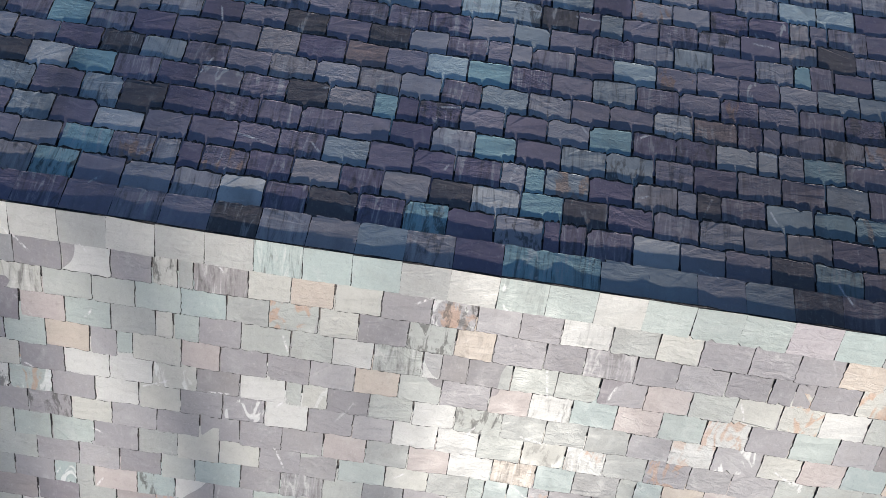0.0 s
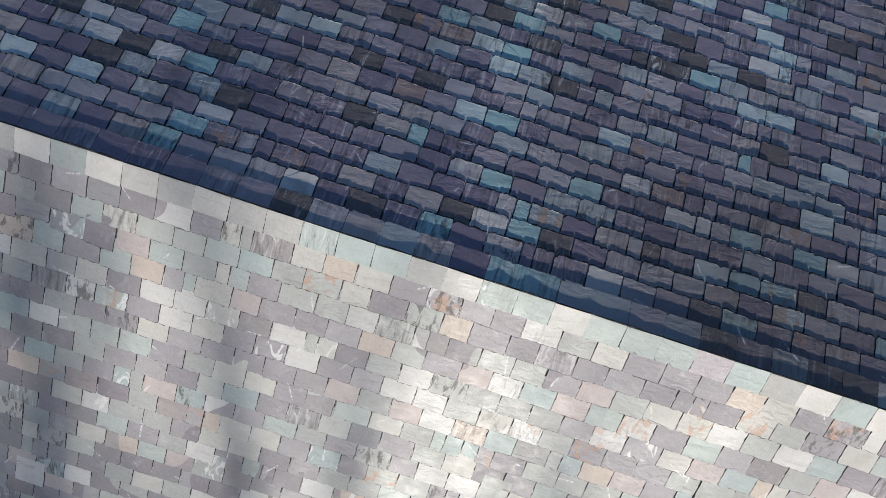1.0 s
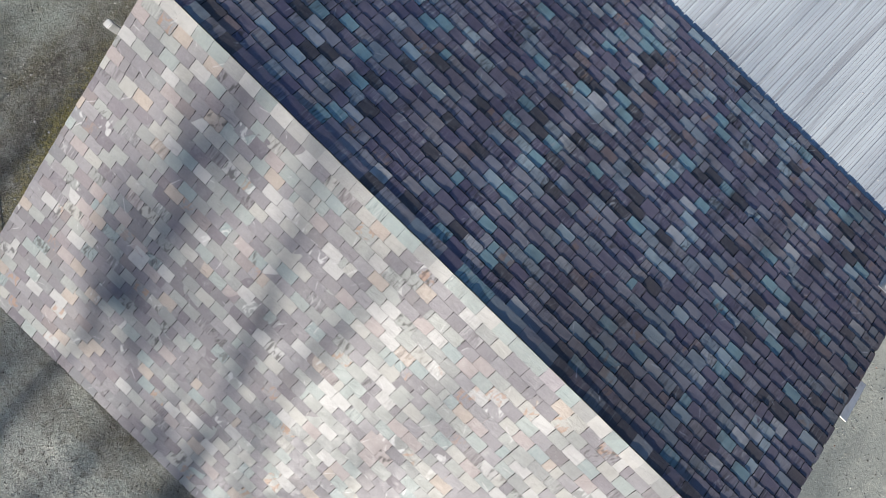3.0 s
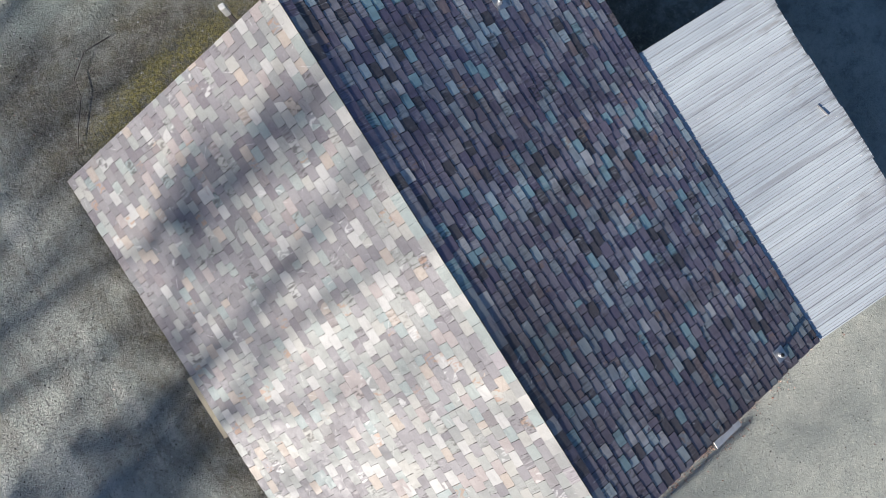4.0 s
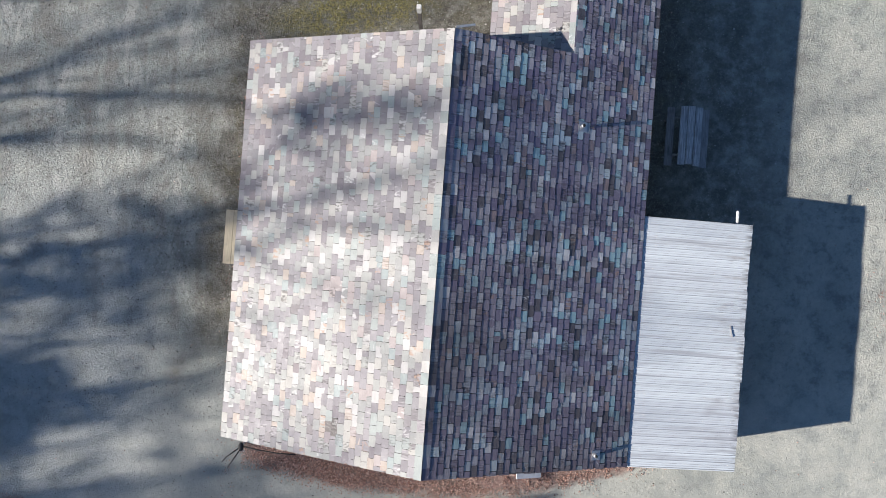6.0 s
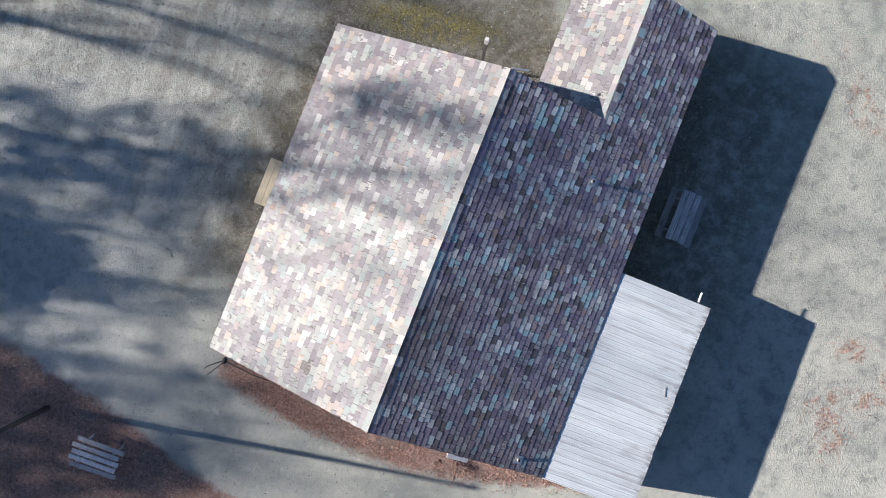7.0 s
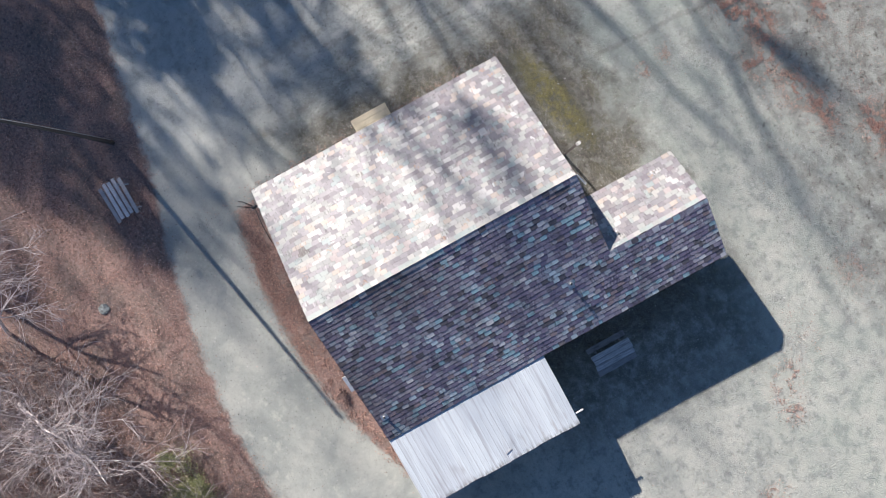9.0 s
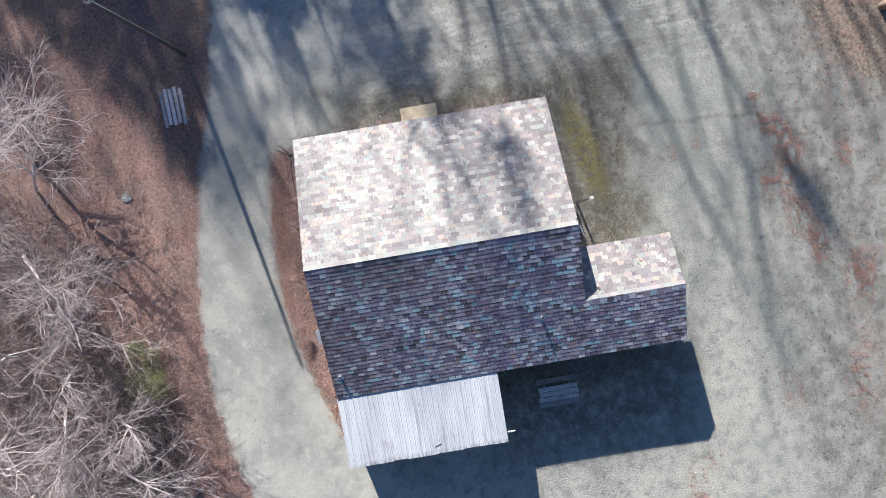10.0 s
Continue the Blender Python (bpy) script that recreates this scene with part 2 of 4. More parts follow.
def wood_material(name, a, b, along=(3.0, 60.0, 60.0), rough=0.75, spread=0.25):
    m = Nodes(name, rough)
    pick = m.tree.nodes.new("ShaderNodeObjectInfo").outputs["Random"]
    grain = m.noise(1.0, 4, 0.6, along)
    c = m.mix(m.span(grain, 0.3, 0.7), a, b)
    tone = m.span(pick, 0, 1, 1 - spread, 1 + spread, False)
    c = m.mix(1.0, c, m.node("ShaderNodeCombineColor", Red=tone, Green=tone, Blue=tone).outputs[0], "MULTIPLY")
    c = m.mix(m.span(m.noise(2.5, 3), 0.5, 0.75, 0, 0.4), c, tuple(v * 0.45 for v in a))
    m.bump(grain, 0.5, 0.004)
    return m.done(c)


grey_wood = wood_material("weathered_wood", (0.44, 0.43, 0.44), (0.66, 0.65, 0.66), (40.0, 2.5, 40.0))
bench_wood = wood_material("grey_bench_wood", (0.38, 0.37, 0.365), (0.56, 0.545, 0.53), (40.0, 2.5, 40.0))
table_wood = wood_material("grey_table_wood", (0.28, 0.265, 0.26), (0.76, 0.735, 0.71), (55.0, 1.6, 55.0), 0.8, 0.12)
old_bench = wood_material("dark_bench_wood", (0.22, 0.208, 0.202), (0.44, 0.42, 0.41), (55.0, 1.6, 55.0), 0.8, 0.15)
dark_wood = wood_material("old_wood", (0.10, 0.085, 0.08), (0.17, 0.15, 0.14), (40.0, 2.5, 40.0))
siding_wood = wood_material("painted_siding", (0.55, 0.53, 0.48), (0.66, 0.64, 0.58), (2.0, 2.0, 20.0), 0.7, 0.08)
white_paint = wood_material("white_paint", (0.70, 0.69, 0.66), (0.82, 0.81, 0.79), (8.0, 8.0, 8.0), 0.55, 0.04)
stoop_wood = wood_material("tan_boards", (0.58, 0.50, 0.35), (0.70, 0.62, 0.46), (50.0, 2.0, 50.0), 0.7, 0.08)
pole_wood = wood_material("pole_wood", (0.045, 0.038, 0.034), (0.10, 0.088, 0.08), (30.0, 30.0, 1.5))
bark = wood_material("grey_bark", (0.28, 0.25, 0.23), (0.50, 0.46, 0.42), (14.0, 14.0, 4.0), 0.85, 0.2)
tan_bark = wood_material("tan_bark", (0.22, 0.155, 0.115), (0.36, 0.27, 0.21), (14.0, 14.0, 4.0), 0.85, 0.1)


def metal_roof_material():
    m = Nodes("galvanised_sheet", 0.5, 0.0)
    c = m.mix(m.span(m.noise(0.8, 4, 0.6, (0.5, 3.0, 1.0)), 0.35, 0.7), (0.665, 0.722, 0.752), (0.560, 0.612, 0.648))
    edge = m.node("ShaderNodeSeparateXYZ", Vector=m.place).outputs[0]
    pick = m.tree.nodes.new("ShaderNodeObjectInfo").outputs["Random"]
    c = m.mix(m.span(pick, 0.35, 1.0, 0.0, 0.35), c, (0.520, 0.550, 0.595))
    rust = m.math("MULTIPLY", m.span(edge, 7.4, 9.25, 0.0, 0.8), m.span(m.noise(1.3, 5, 0.65, (0.6, 2.6, 1.0), (0.0, 2.2, 0.0)), 0.54, 0.70))
    c = m.mix(m.math("MULTIPLY", rust, 0.85), c, (0.30, 0.265, 0.25))
    grime = m.math("MULTIPLY", m.span(edge, 9.0, 9.30), m.span(m.noise(1.0, 5, 0.7, (1.2, 9.0, 1.0)), 0.45, 0.60))
    c = m.mix(m.math("MULTIPLY", grime, 0.8), c, (0.10, 0.09, 0.085))
    c = m.mix(m.span(m.noise(0.55, 3, 0.5, (1.0, 1.4, 1.0), (3.1, 1.7, 0)), 0.58, 0.74, 0, 0.5), c, (0.36, 0.36, 0.38))
    c = m.mix(m.span(m.noise(1.0, 4, 0.65, (0.30, 9.0, 1.0)), 0.50, 0.68, 0, 0.60), c, (0.34, 0.345, 0.37))
    c = m.mix(m.span(m.noise(45.0, 2), 0.55, 0.75, 0, 0.2), c, (0.3, 0.3, 0.3))
    m.bump(m.noise(5.0, 3), 0.1, 0.01)
    return m.done(c)


sheet_metal = metal_roof_material()
steel = Nodes("dull_steel", 0.4, 0.7).done((0.55, 0.55, 0.56))
black_rubber = Nodes("black_rubber", 0.7).done((0.02, 0.02, 0.022))


def ground_material():
    """Pale dormant lawn, bare dirt by the house, brown leaf ground under the trees."""
    m = Nodes("ground", 0.95)
    xyz = m.node("ShaderNodeSeparateXYZ", Vector=m.place)
    x, y = xyz.outputs[0], xyz.outputs[1]
    wob = m.noise(0.55, 5, 0.6)
    fine = m.noise(14.0, 4, 0.65)
    grit = m.noise(70.0, 3, 0.6)
    # smooth kept turf south of the house, coarser elsewhere
    kept = m.math("MULTIPLY", m.span(m.math("ADD", y, m.math("MULTIPLY", m.math("SUBTRACT", wob, 0.5), 4.0)), -2.0, -5.0), m.span(x, -13.0, -8.0))
    coarse = m.math("SUBTRACT", 1.0, m.math("MULTIPLY", kept, 0.58))
    lawn = m.mix(m.span(m.noise(0.34, 6, 0.62, None, None, 0.4), 0.36, 0.64), (0.304, 0.328, 0.305), (0.445, 0.456, 0.412))
    mottle = m.noise(1.5, 7, 0.70, None, None, 0.2)
    lawn = m.mix(m.math("MULTIPLY", m.span(mottle, 0.49, 0.66, 0, 0.62), coarse), lawn, (0.238, 0.246, 0.228))
    lawn = m.mix(m.span(mottle, 0.46, 0.32, 0, 0.50), lawn, (0.570, 0.568, 0.495))
    lawn = m.mix(m.math("MULTIPLY", m.span(m.noise(4.5, 6, 0.72), 0.50, 0.66, 0, 0.50), coarse), lawn, (0.250, 0.255, 0.215))
    lawn = m.mix(m.math("MULTIPLY", m.span(fine, 0.50, 0.70, 0, 0.40), coarse), lawn, (0.225, 0.225, 0.190))
    tuft = m.noise(8.5, 6, 0.75, None, (5.0, 2.0, 0.0), 0.5)
    lawn = m.mix(m.math("MULTIPLY", m.span(tuft, 0.56, 0.68, 0, 0.60), coarse), lawn, (0.170, 0.178, 0.150))
    lawn = m.mix(m.math("MULTIPLY", m.span(tuft, 0.44, 0.34, 0, 0.35), coarse), lawn, (0.60, 0.60, 0.54))
    green = m.math("MULTIPLY", m.span(y, 7.0, 11.0), m.span(m.noise(0.6, 5, 0.65, None, (3.0, 5.0, 0.0)), 0.40, 0.60, 0.1, 0.55))
    lawn = m.mix(green, lawn, (0.300, 0.345, 0.300))
    cream = m.span(m.math("ADD", x, m.math("MULTIPLY", m.math("SUBTRACT", wob, 0.5), 9.0)), 6.0, 13.0, 0.0, 0.30)
    cream = m.math("MAXIMUM", m.math("MULTIPLY", cream, m.span(y, -10.0, -5.0)), m.math("MULTIPLY", m.span(y, 10.0, 13.0, 0.0, 0.30), m.span(x, -3.0, 3.0)))
    lawn = m.mix(m.math("MULTIPLY", cream, m.span(mottle, 0.62, 0.46)), lawn, (0.60, 0.592, 0.505))
    # wheel-worn yard west of the house: tracks along y, dark dried tufts
    worn = m.math("MULTIPLY", m.span(x, -6.0, -8.5), m.span(m.math("ADD", y, m.math("MULTIPLY", wob, 3.0)), -4.0, 1.5))
    track = m.noise(1.0, 5, 0.68, (1.5, 0.50, 1.0), (1.0, 6.0, 0.0), 0.3)
    lawn = m.mix(m.math("MULTIPLY", worn, m.span(track, 0.48, 0.62, 0.0, 0.62)), lawn, (0.235, 0.225, 0.195))
    lawn = m.mix(m.math("MULTIPLY", worn, m.span(track, 0.47, 0.36, 0.0, 0.62)), lawn, (0.590, 0.582, 0.525))
    dried = m.noise(6.0, 7, 0.80, None, (2.0, 4.0, 0.0))
    lawn = m.mix(m.math("MULTIPLY", worn, m.span(dried, 0.54, 0.63, 0.0, 0.80)), lawn, (0.120, 0.112, 0.092))
    pale = m.math("MULTIPLY", m.span(x, -8.0, -11.5), m.span(y, 3.5, -1.0))
    lawn = m.mix(m.math("MULTIPLY", pale, m.span(mottle, 0.60, 0.42, 0.25, 0.65)), lawn, (0.500, 0.525, 0.505))
    # bare, darker soil round the house
    dx = m.math("SUBTRACT", m.math("ABSOLUTE", m.math("ADD", x, 0.2)), 7.25)
    dy = m.math("MULTIPLY", m.math("SUBTRACT", m.math("ABSOLUTE", m.math("SUBTRACT", y, 3.6)), 6.0), 0.55)
    far = m.math("MAXIMUM", m.math("MAXIMUM", dx, dy), -1.0)
    soil = m.span(m.math("ADD", far, m.math("MULTIPLY", m.math("SUBTRACT", wob, 0.5), 4.0)), -0.3, 1.5, 1.0, 0.0)
    # tired far-north turf, peppered with dark clumps; its darker tone also paints in shadows
    north = m.span(m.math("ADD", y, m.math("MULTIPLY", m.math("SUBTRACT", wob, 0.5), 7.0)), 14.0, 20.0)
    lawn = m.mix(m.math("MULTIPLY", north, 0.70), lawn, m.mix(m.span(m.noise(1.1, 5, 0.7), 0.38, 0.62), (0.315, 0.325, 0.298), (0.125, 0.122, 0.110)))
    clumps = m.noise(3.6, 8, 0.84, None, (8.0, 3.0, 0.0))
    peppered = m.math("MULTIPLY", m.math("ADD", m.math("MULTIPLY", north, 0.9), 0.22), coarse)
    lawn = m.mix(m.math("MULTIPLY", m.span(clumps, 0.545, 0.61, 0, 1.0), peppered), lawn, (0.075, 0.066, 0.055))
    # a faint dark line across the northern turf, broken up by noise
    dark_line = m.math("SUBTRACT", m.math("ADD", x, 4.5), m.math("MULTIPLY", m.math("SUBTRACT", y, 9.9), 0.074))
    dark_line = m.math("ABSOLUTE", m.math("ADD", dark_line, m.math("MULTIPLY", m.math("SUBTRACT", m.noise(0.9, 4), 0.5), 0.7)))
    dark_line = m.math("MULTIPLY", m.span(dark_line, 0.03, 0.22, 0.36, 0.0), m.math("MULTIPLY", m.span(y, 8.8, 10.5), m.span(m.noise(2.3, 4, 0.7), 0.36, 0.52, 0.25, 1.0)))
    lawn = m.mix(dark_line, lawn, (0.120, 0.120, 0.100))
    dirt = m.mix(m.span(fine, 0.3, 0.7), (0.068, 0.061, 0.048), (0.142, 0.128, 0.103))
    dirt = m.mix(m.span(m.noise(4.5, 6, 0.75, None, (3.0, 8.0, 0.0)), 0.50, 0.63, 0, 0.75), dirt, (0.055, 0.050, 0.038))
    dirt = m.mix(m.span(m.noise(6.5, 6, 0.75, None, (9.0, 1.0, 0.0)), 0.55, 0.66, 0, 0.6), dirt, (0.40, 0.38, 0.32))
    dirt = m.mix(m.span(m.noise(1.9, 6, 0.75, None, (1.0, 2.0, 0.0)), 0.48, 0.62, 0, 0.40), dirt, (0.125, 0.108, 0.045))
    lawn = m.mix(m.math("MULTIPLY", soil, m.span(m.noise(2.2, 6, 0.75, None, (4.0, 1.0, 0.0)), 0.36, 0.56, 0.60, 0.97)), lawn, dirt)
    # soil by the east wall, spread over the house's shadow to paint it darker
    yard = m.math("MULTIPLY", m.span(m.math("ADD", x, m.math("MULTIPLY", wob, 3.0)), 14.5, 11.0), m.math("MULTIPLY", m.span(x, 5.0, 5.5), m.math("MULTIPLY", m.span(y, -0.5, 2.2), m.span(y, 13.0, 10.0))))
    lawn = m.mix(m.math("MULTIPLY", yard, m.span(m.noise(1.7, 6, 0.75, None, (6.0, 1.0, 0.0)), 0.34, 0.60, 0.15, 0.72)), lawn, dirt)
    # yellow-green moss by the north gable
    mx = m.math("ADD", x, 3.6)
    my = m.math("ADD", m.math("SUBTRACT", y, 8.15), m.math("MULTIPLY", mx, -0.18))
    moss = m.math("ADD", m.math("POWER", m.math("ABSOLUTE", m.math("DIVIDE", mx, 3.2)), 2.0), m.math("POWER", m.math("ABSOLUTE", m.math("DIVIDE", my, 0.9)), 2.0))
    moss = m.math("MULTIPLY", m.span(moss, 0.0, 1.2, 1.0, 0.0), m.span(m.noise(2.6, 7, 0.78), 0.38, 0.54))
    lawn = m.mix(m.math("MULTIPLY", moss, 0.9), lawn, m.mix(m.span(fine, 0.40, 0.62), (0.105, 0.095, 0.028), (0.350, 0.300, 0.075)))
    # leaf ground
    curve = m.node("ShaderNodeFloatCurve", Value=m.span(x, -24.0, 20.0, 0.0, 1.0, False))
    pts = curve.mapping.curves[0].points
    while len(pts) < len(LITTER):
        pts.new(0.5, 0.5)
    for p, (a, b) in zip(pts, LITTER):
        p.location = ((a + 24.0) / 44.0, (b + 13.0) / 6.0)
    curve.mapping.update()
    edge = m.math("SUBTRACT", m.math("SUBTRACT", m.math("MULTIPLY", curve.outputs[0], 6.0), 13.0), y)
    edge = m.math("ADD", edge, m.math("MULTIPLY", m.math("SUBTRACT", m.noise(1.6, 4), 0.5), 0.9))
    litter = m.span(edge, -0.15, 0.25)
    strip = m.math("ADD", m.math("MULTIPLY", m.math("POWER", m.math("DIVIDE", m.math("ADD", x, 0.5), 9.8), 2.0), 2.2), -8.1)
    strip = m.math("ADD", m.math("SUBTRACT", y, strip), m.math("MULTIPLY", m.math("SUBTRACT", m.noise(1.6, 4), 0.5), 0.9))
    inside = m.math("MULTIPLY", m.span(y, -5.6, -5.3, 1.0, 0.0), m.span(m.math("ABSOLUTE", m.math("SUBTRACT", x, 1.8)), 7.4, 8.2, 1.0, 0.0))
    litter = m.math("MAXIMUM", litter, m.math("MULTIPLY", m.span(strip, -0.1, 0.3), inside))
    # thin drifts of leaves in the north
    drift = m.math("MULTIPLY", m.span(y, 15.0, 18.0), m.span(m.noise(0.42, 5, 0.65, (1.0, 1.0, 1.0), (4.0, 9.0, 0)), 0.55, 0.66, 0, 0.6))
    drift = m.math("MULTIPLY", drift, m.span(m.noise(4.0, 7, 0.8, None, (7.0, 7.0, 0.0)), 0.46, 0.58))
    litter = m.math("MAXIMUM", litter, drift)
    corner = m.math("ADD", m.math("POWER", m.math("DIVIDE", m.math("ADD", x, 8.8), 4.6), 2.0), m.math("POWER", m.math("DIVIDE", m.math("SUBTRACT", y, 24.5), 4.4), 2.0))
    corner = m.span(m.math("ADD", corner, m.math("MULTIPLY", m.math("SUBTRACT", m.noise(1.4, 6, 0.75), 0.5), 2.4)), 0.7, 1.25, 0.9, 0.0)
    brown = m.mix(m.span(fine, 0.3, 0.7), (0.190, 0.112, 0.092), (0.400, 0.252, 0.210))
    brown = m.mix(m.span(m.noise(0.5, 4), 0.40, 0.65, 0, 0.55), brown, (0.150, 0.125, 0.105))
    clump = m.noise(7.0, 6, 0.75, None, (1.0, 7.0, 0.0), 0.4)
    brown = m.mix(m.span(clump, 0.50, 0.62, 0, 0.7), brown, (0.070, 0.048, 0.042))
    brown = m.mix(m.span(clump, 0.46, 0.36, 0, 0.5), brown, (0.46, 0.33, 0.28))
    c = m.mix(litter, lawn, brown)
    c = m.mix(corner, c, m.mix(m.span(clump, 0.44, 0.60), (0.330, 0.270, 0.200), (0.075, 0.056, 0.042)))
    # coarse grit, strongest on the bare soil and in the leaves
    rough_ground = m.math("ADD", m.math("MULTIPLY", m.math("MAXIMUM", m.math("MAXIMUM", soil, m.math("MULTIPLY", north, 0.7)), litter), 0.60), 0.06, True)
    clod = m.noise(30.0, 4, 0.7)
    c = m.mix(m.math("MULTIPLY", m.span(clod, 0.48, 0.33), rough_ground), c, (0.065, 0.058, 0.048))
    c = m.mix(m.math("MULTIPLY", m.span(grit, 0.56, 0.68), rough_ground), c, (0.62, 0.61, 0.57))
    m.bump(m.math("ADD", fine, m.math("MULTIPLY", clod, 0.7)), m.math("MULTIPLY", coarse, 0.80), 0.05)
    return m.done(c)


def leaf_material(name, stops, rough=0.75):
    m = Nodes(name, rough)
    return m.done(m.ramp(m.island, stops))


ground_mat = ground_material()
stone_mat = Nodes("lichen_stone", 0.9)
stone_mat = stone_mat.done(stone_mat.mix(stone_mat.span(stone_mat.noise(9.0, 5, 0.7), 0.4, 0.6), (0.13, 0.14, 0.14), (0.30, 0.33, 0.32)))
grass_mat = leaf_material("dry_grass", [(0.0, (0.20, 0.205, 0.165)), (0.5, (0.38, 0.395, 0.34)), (1.0, (0.58, 0.58, 0.51))])

pebble_mat = leaf_material("pebbles", [(0.0, (0.045, 0.040, 0.034)), (0.40, (0.11, 0.10, 0.085)), (0.55, (0.45, 0.44, 0.41)), (1.0, (0.74, 0.73, 0.70))], 0.85)


dead_leaf = leaf_material("dead_leaves", [(0.0, (0.10, 0.050, 0.040)), (0.30, (0.33, 0.172, 0.132)), (0.60, (0.55, 0.322, 0.245)), (0.85, (0.70, 0.52, 0.44)), (1.0, (0.20, 0.138, 0.118))])
green_leaf = leaf_material("evergreen_leaves", [(0.0, (0.15, 0.165, 0.06)), (0.5, (0.31, 0.325, 0.13)), (1.0, (0.46, 0.455, 0.26))])
pine_leaf = leaf_material("pine_needles", [(0.0, (0.03, 0.05, 0.025)), (1.0, (0.07, 0.10, 0.04))])
twig_mat = wood_material("pale_twigs", (0.46, 0.405, 0.395), (0.70, 0.640, 0.625), (6.0, 6.0, 6.0), 0.85, 0.15)
fine_twig = wood_material("fine_twigs", (0.34, 0.285, 0.290), (0.58, 0.505, 0.505), (6.0, 6.0, 6.0), 0.85, 0.15)

car_paint = Nodes("silver_paint", 0.3, 0.2).done((0.80, 0.81, 0.83))
grey_plastic = Nodes("grey_plastic", 0.55).done((0.16, 0.17, 0.19))
red_lens = Nodes("red_lens", 0.2).done((0.45, 0.02, 0.03))
dark_glass = Nodes("dark_glass", 0.06).done((0.012, 0.014, 0.018))
pale_print = Nodes("pale_print", 0.6).done((0.75, 0.75, 0.75))

brush_mat = wood_material("dark_twigs", (0.20, 0.160, 0.155), (0.42, 0.360, 0.340), (6.0, 6.0, 6.0), 0.9, 0.2)
# darker grey that paints shade onto one side of each rib
rib_shade = Nodes("shaded_rib", 0.7).done((0.52, 0.525, 0.545))

# ---- ground ----
steps = [-1500, -400, -120, -60] + [-36 + i * 0.75 for i in range(97)] + [60, 120, 400, 1500]
gv, gf = [], []
for yy in steps:
    for xx in steps:
        near = max(0.0, 1 - max(abs(xx), abs(yy)) / 34)
        gv.append((xx, yy, 0.10 * min(near * 3, 1) * (noise.noise(Vector((xx * 0.13, yy * 0.13, 3.0))) - 0.3) if near else 0.0))
n = len(steps)
gf = [(j * n + i, j * n + i + 1, (j + 1) * n + i + 1, (j + 1) * n + i) for j in range(n - 1) for i in range(n - 1)]
ground = part("ground", mesh_of("ground", gv, gf, True), ground_mat)
tagged(ground, "pale dormant lawn with bare dirt and brown leaf litter", "ground", kind="structure")

# ---- house: walls and decks ----
house = thing("house", 0, 0, 0, "one-storey gabled house with a mottled purple and green slate roof", "house")
WX, WT = 5.45, 0.16     # wall line, thickness


def roof_z(x):
    return ZR - PITCH * abs(x)


low = 0.047
part("wall", prism([(-WX, -0.1), (WX, -0.1), (WX, roof_z(WX) - low), (0, ZR - low), (-WX, roof_z(WX) - low)], Y0 + 0.3, Y0 + 0.3 + WT), siding_wood, house, "painted gable wall")
part("wall", prism([(-WX, -0.1), (WX, -0.1), (WX, roof_z(WX) - low), (0, ZR - low), (-WX, roof_z(WX) - low)], Y1 - 0.3 - WT, Y1 - 0.3), siding_wood, house, "painted gable wall")
part("wall", box(-WX, -WX + WT, Y0 + 0.3 + WT, Y1 - 0.3 - WT, -0.1, roof_z(WX) - low), siding_wood, house)
part("wall", box(WX - WT, WX, Y0 + 0.3 + WT, Y1 - 0.3 - WT, -0.1, roof_z(WX) - low), siding_wood, house)
wl, wr = XV + 0.4, WX
part("wall", prism([(wl, -0.1), (wr, -0.1), (wr, roof_z(wr) - low), (XW, ZW - low), (wl, ZW - PITCH * (XW - wl) - low)], Y2 - 0.3 - WT, Y2 - 0.3), siding_wood, house, "painted gable wall of the wing")
part("wall", box(wl, wl + WT, Y1 - 0.3, Y2 - 0.3 - WT, -0.1, ZW - PITCH * (XW - wl) - low), siding_wood, house)
part("wall", box(wr - WT, wr, Y1 - 0.3, Y2 - 0.3 - WT, -0.1, roof_z(wr) - low), siding_wood, house)


def deck(x0, z0, x1, z1, y0, y1, t=0.05):
    """A sloping board deck between two lines along y."""
    return prism([(x0, z0 - t), (x1, z1 - t), (x1, z1 - 0.012), (x0, z0 - 0.012)], y0, y1)


roof_west = part("roof", deck(-XE, ZE, 0, ZR, Y0, Y1), dark_wood, house, "sunlit slate slope of pale green, grey and mauve slates")
roof_east = part("roof", deck(0, ZR, XE, ZE, Y0, Y1), dark_wood, house, "shaded slate slope of purple and blue-green slates")
part("roof_deck", deck(XW, roof_z(XW), XE, ZE, Y1, Y2), dark_wood, house)
roof_wing = part("roof", deck(XV, ZV, XW, ZW, Y1 - 0.05, Y2), dark_wood, house, "small pale slate slope over the wing")
for y, x0, x1, z0, z1 in ((Y0, -XE, 0, ZE, ZR), (Y0, 0, XE, ZR, ZE), (Y1, -XE, 0, ZE, ZR), (Y1, 0, XW, ZR, roof_z(XW)), (Y2, XV, XW, ZV, ZW), (Y2, XW, XE, ZW, ZE)):
    inner = y + 0.03 if y == Y0 else y - 0.03
    part("rake_board", prism([(x0, z0 - 0.22), (x1, z1 - 0.22), (x1, z1 - 0.052), (x0, z0 - 0.052)], min(y, inner), max(y, inner)), white_paint, house)
part("fascia", box(-XE, -XE + 0.03, Y0 + 0.04, Y1 - 0.04, ZE - 0.2, ZE - 0.055), white_paint, house)
part("fascia", box(XE - 0.03, XE, LY1 + 0.02, Y2 - 0.04, ZE - 0.2, ZE - 0.055), white_paint, house)
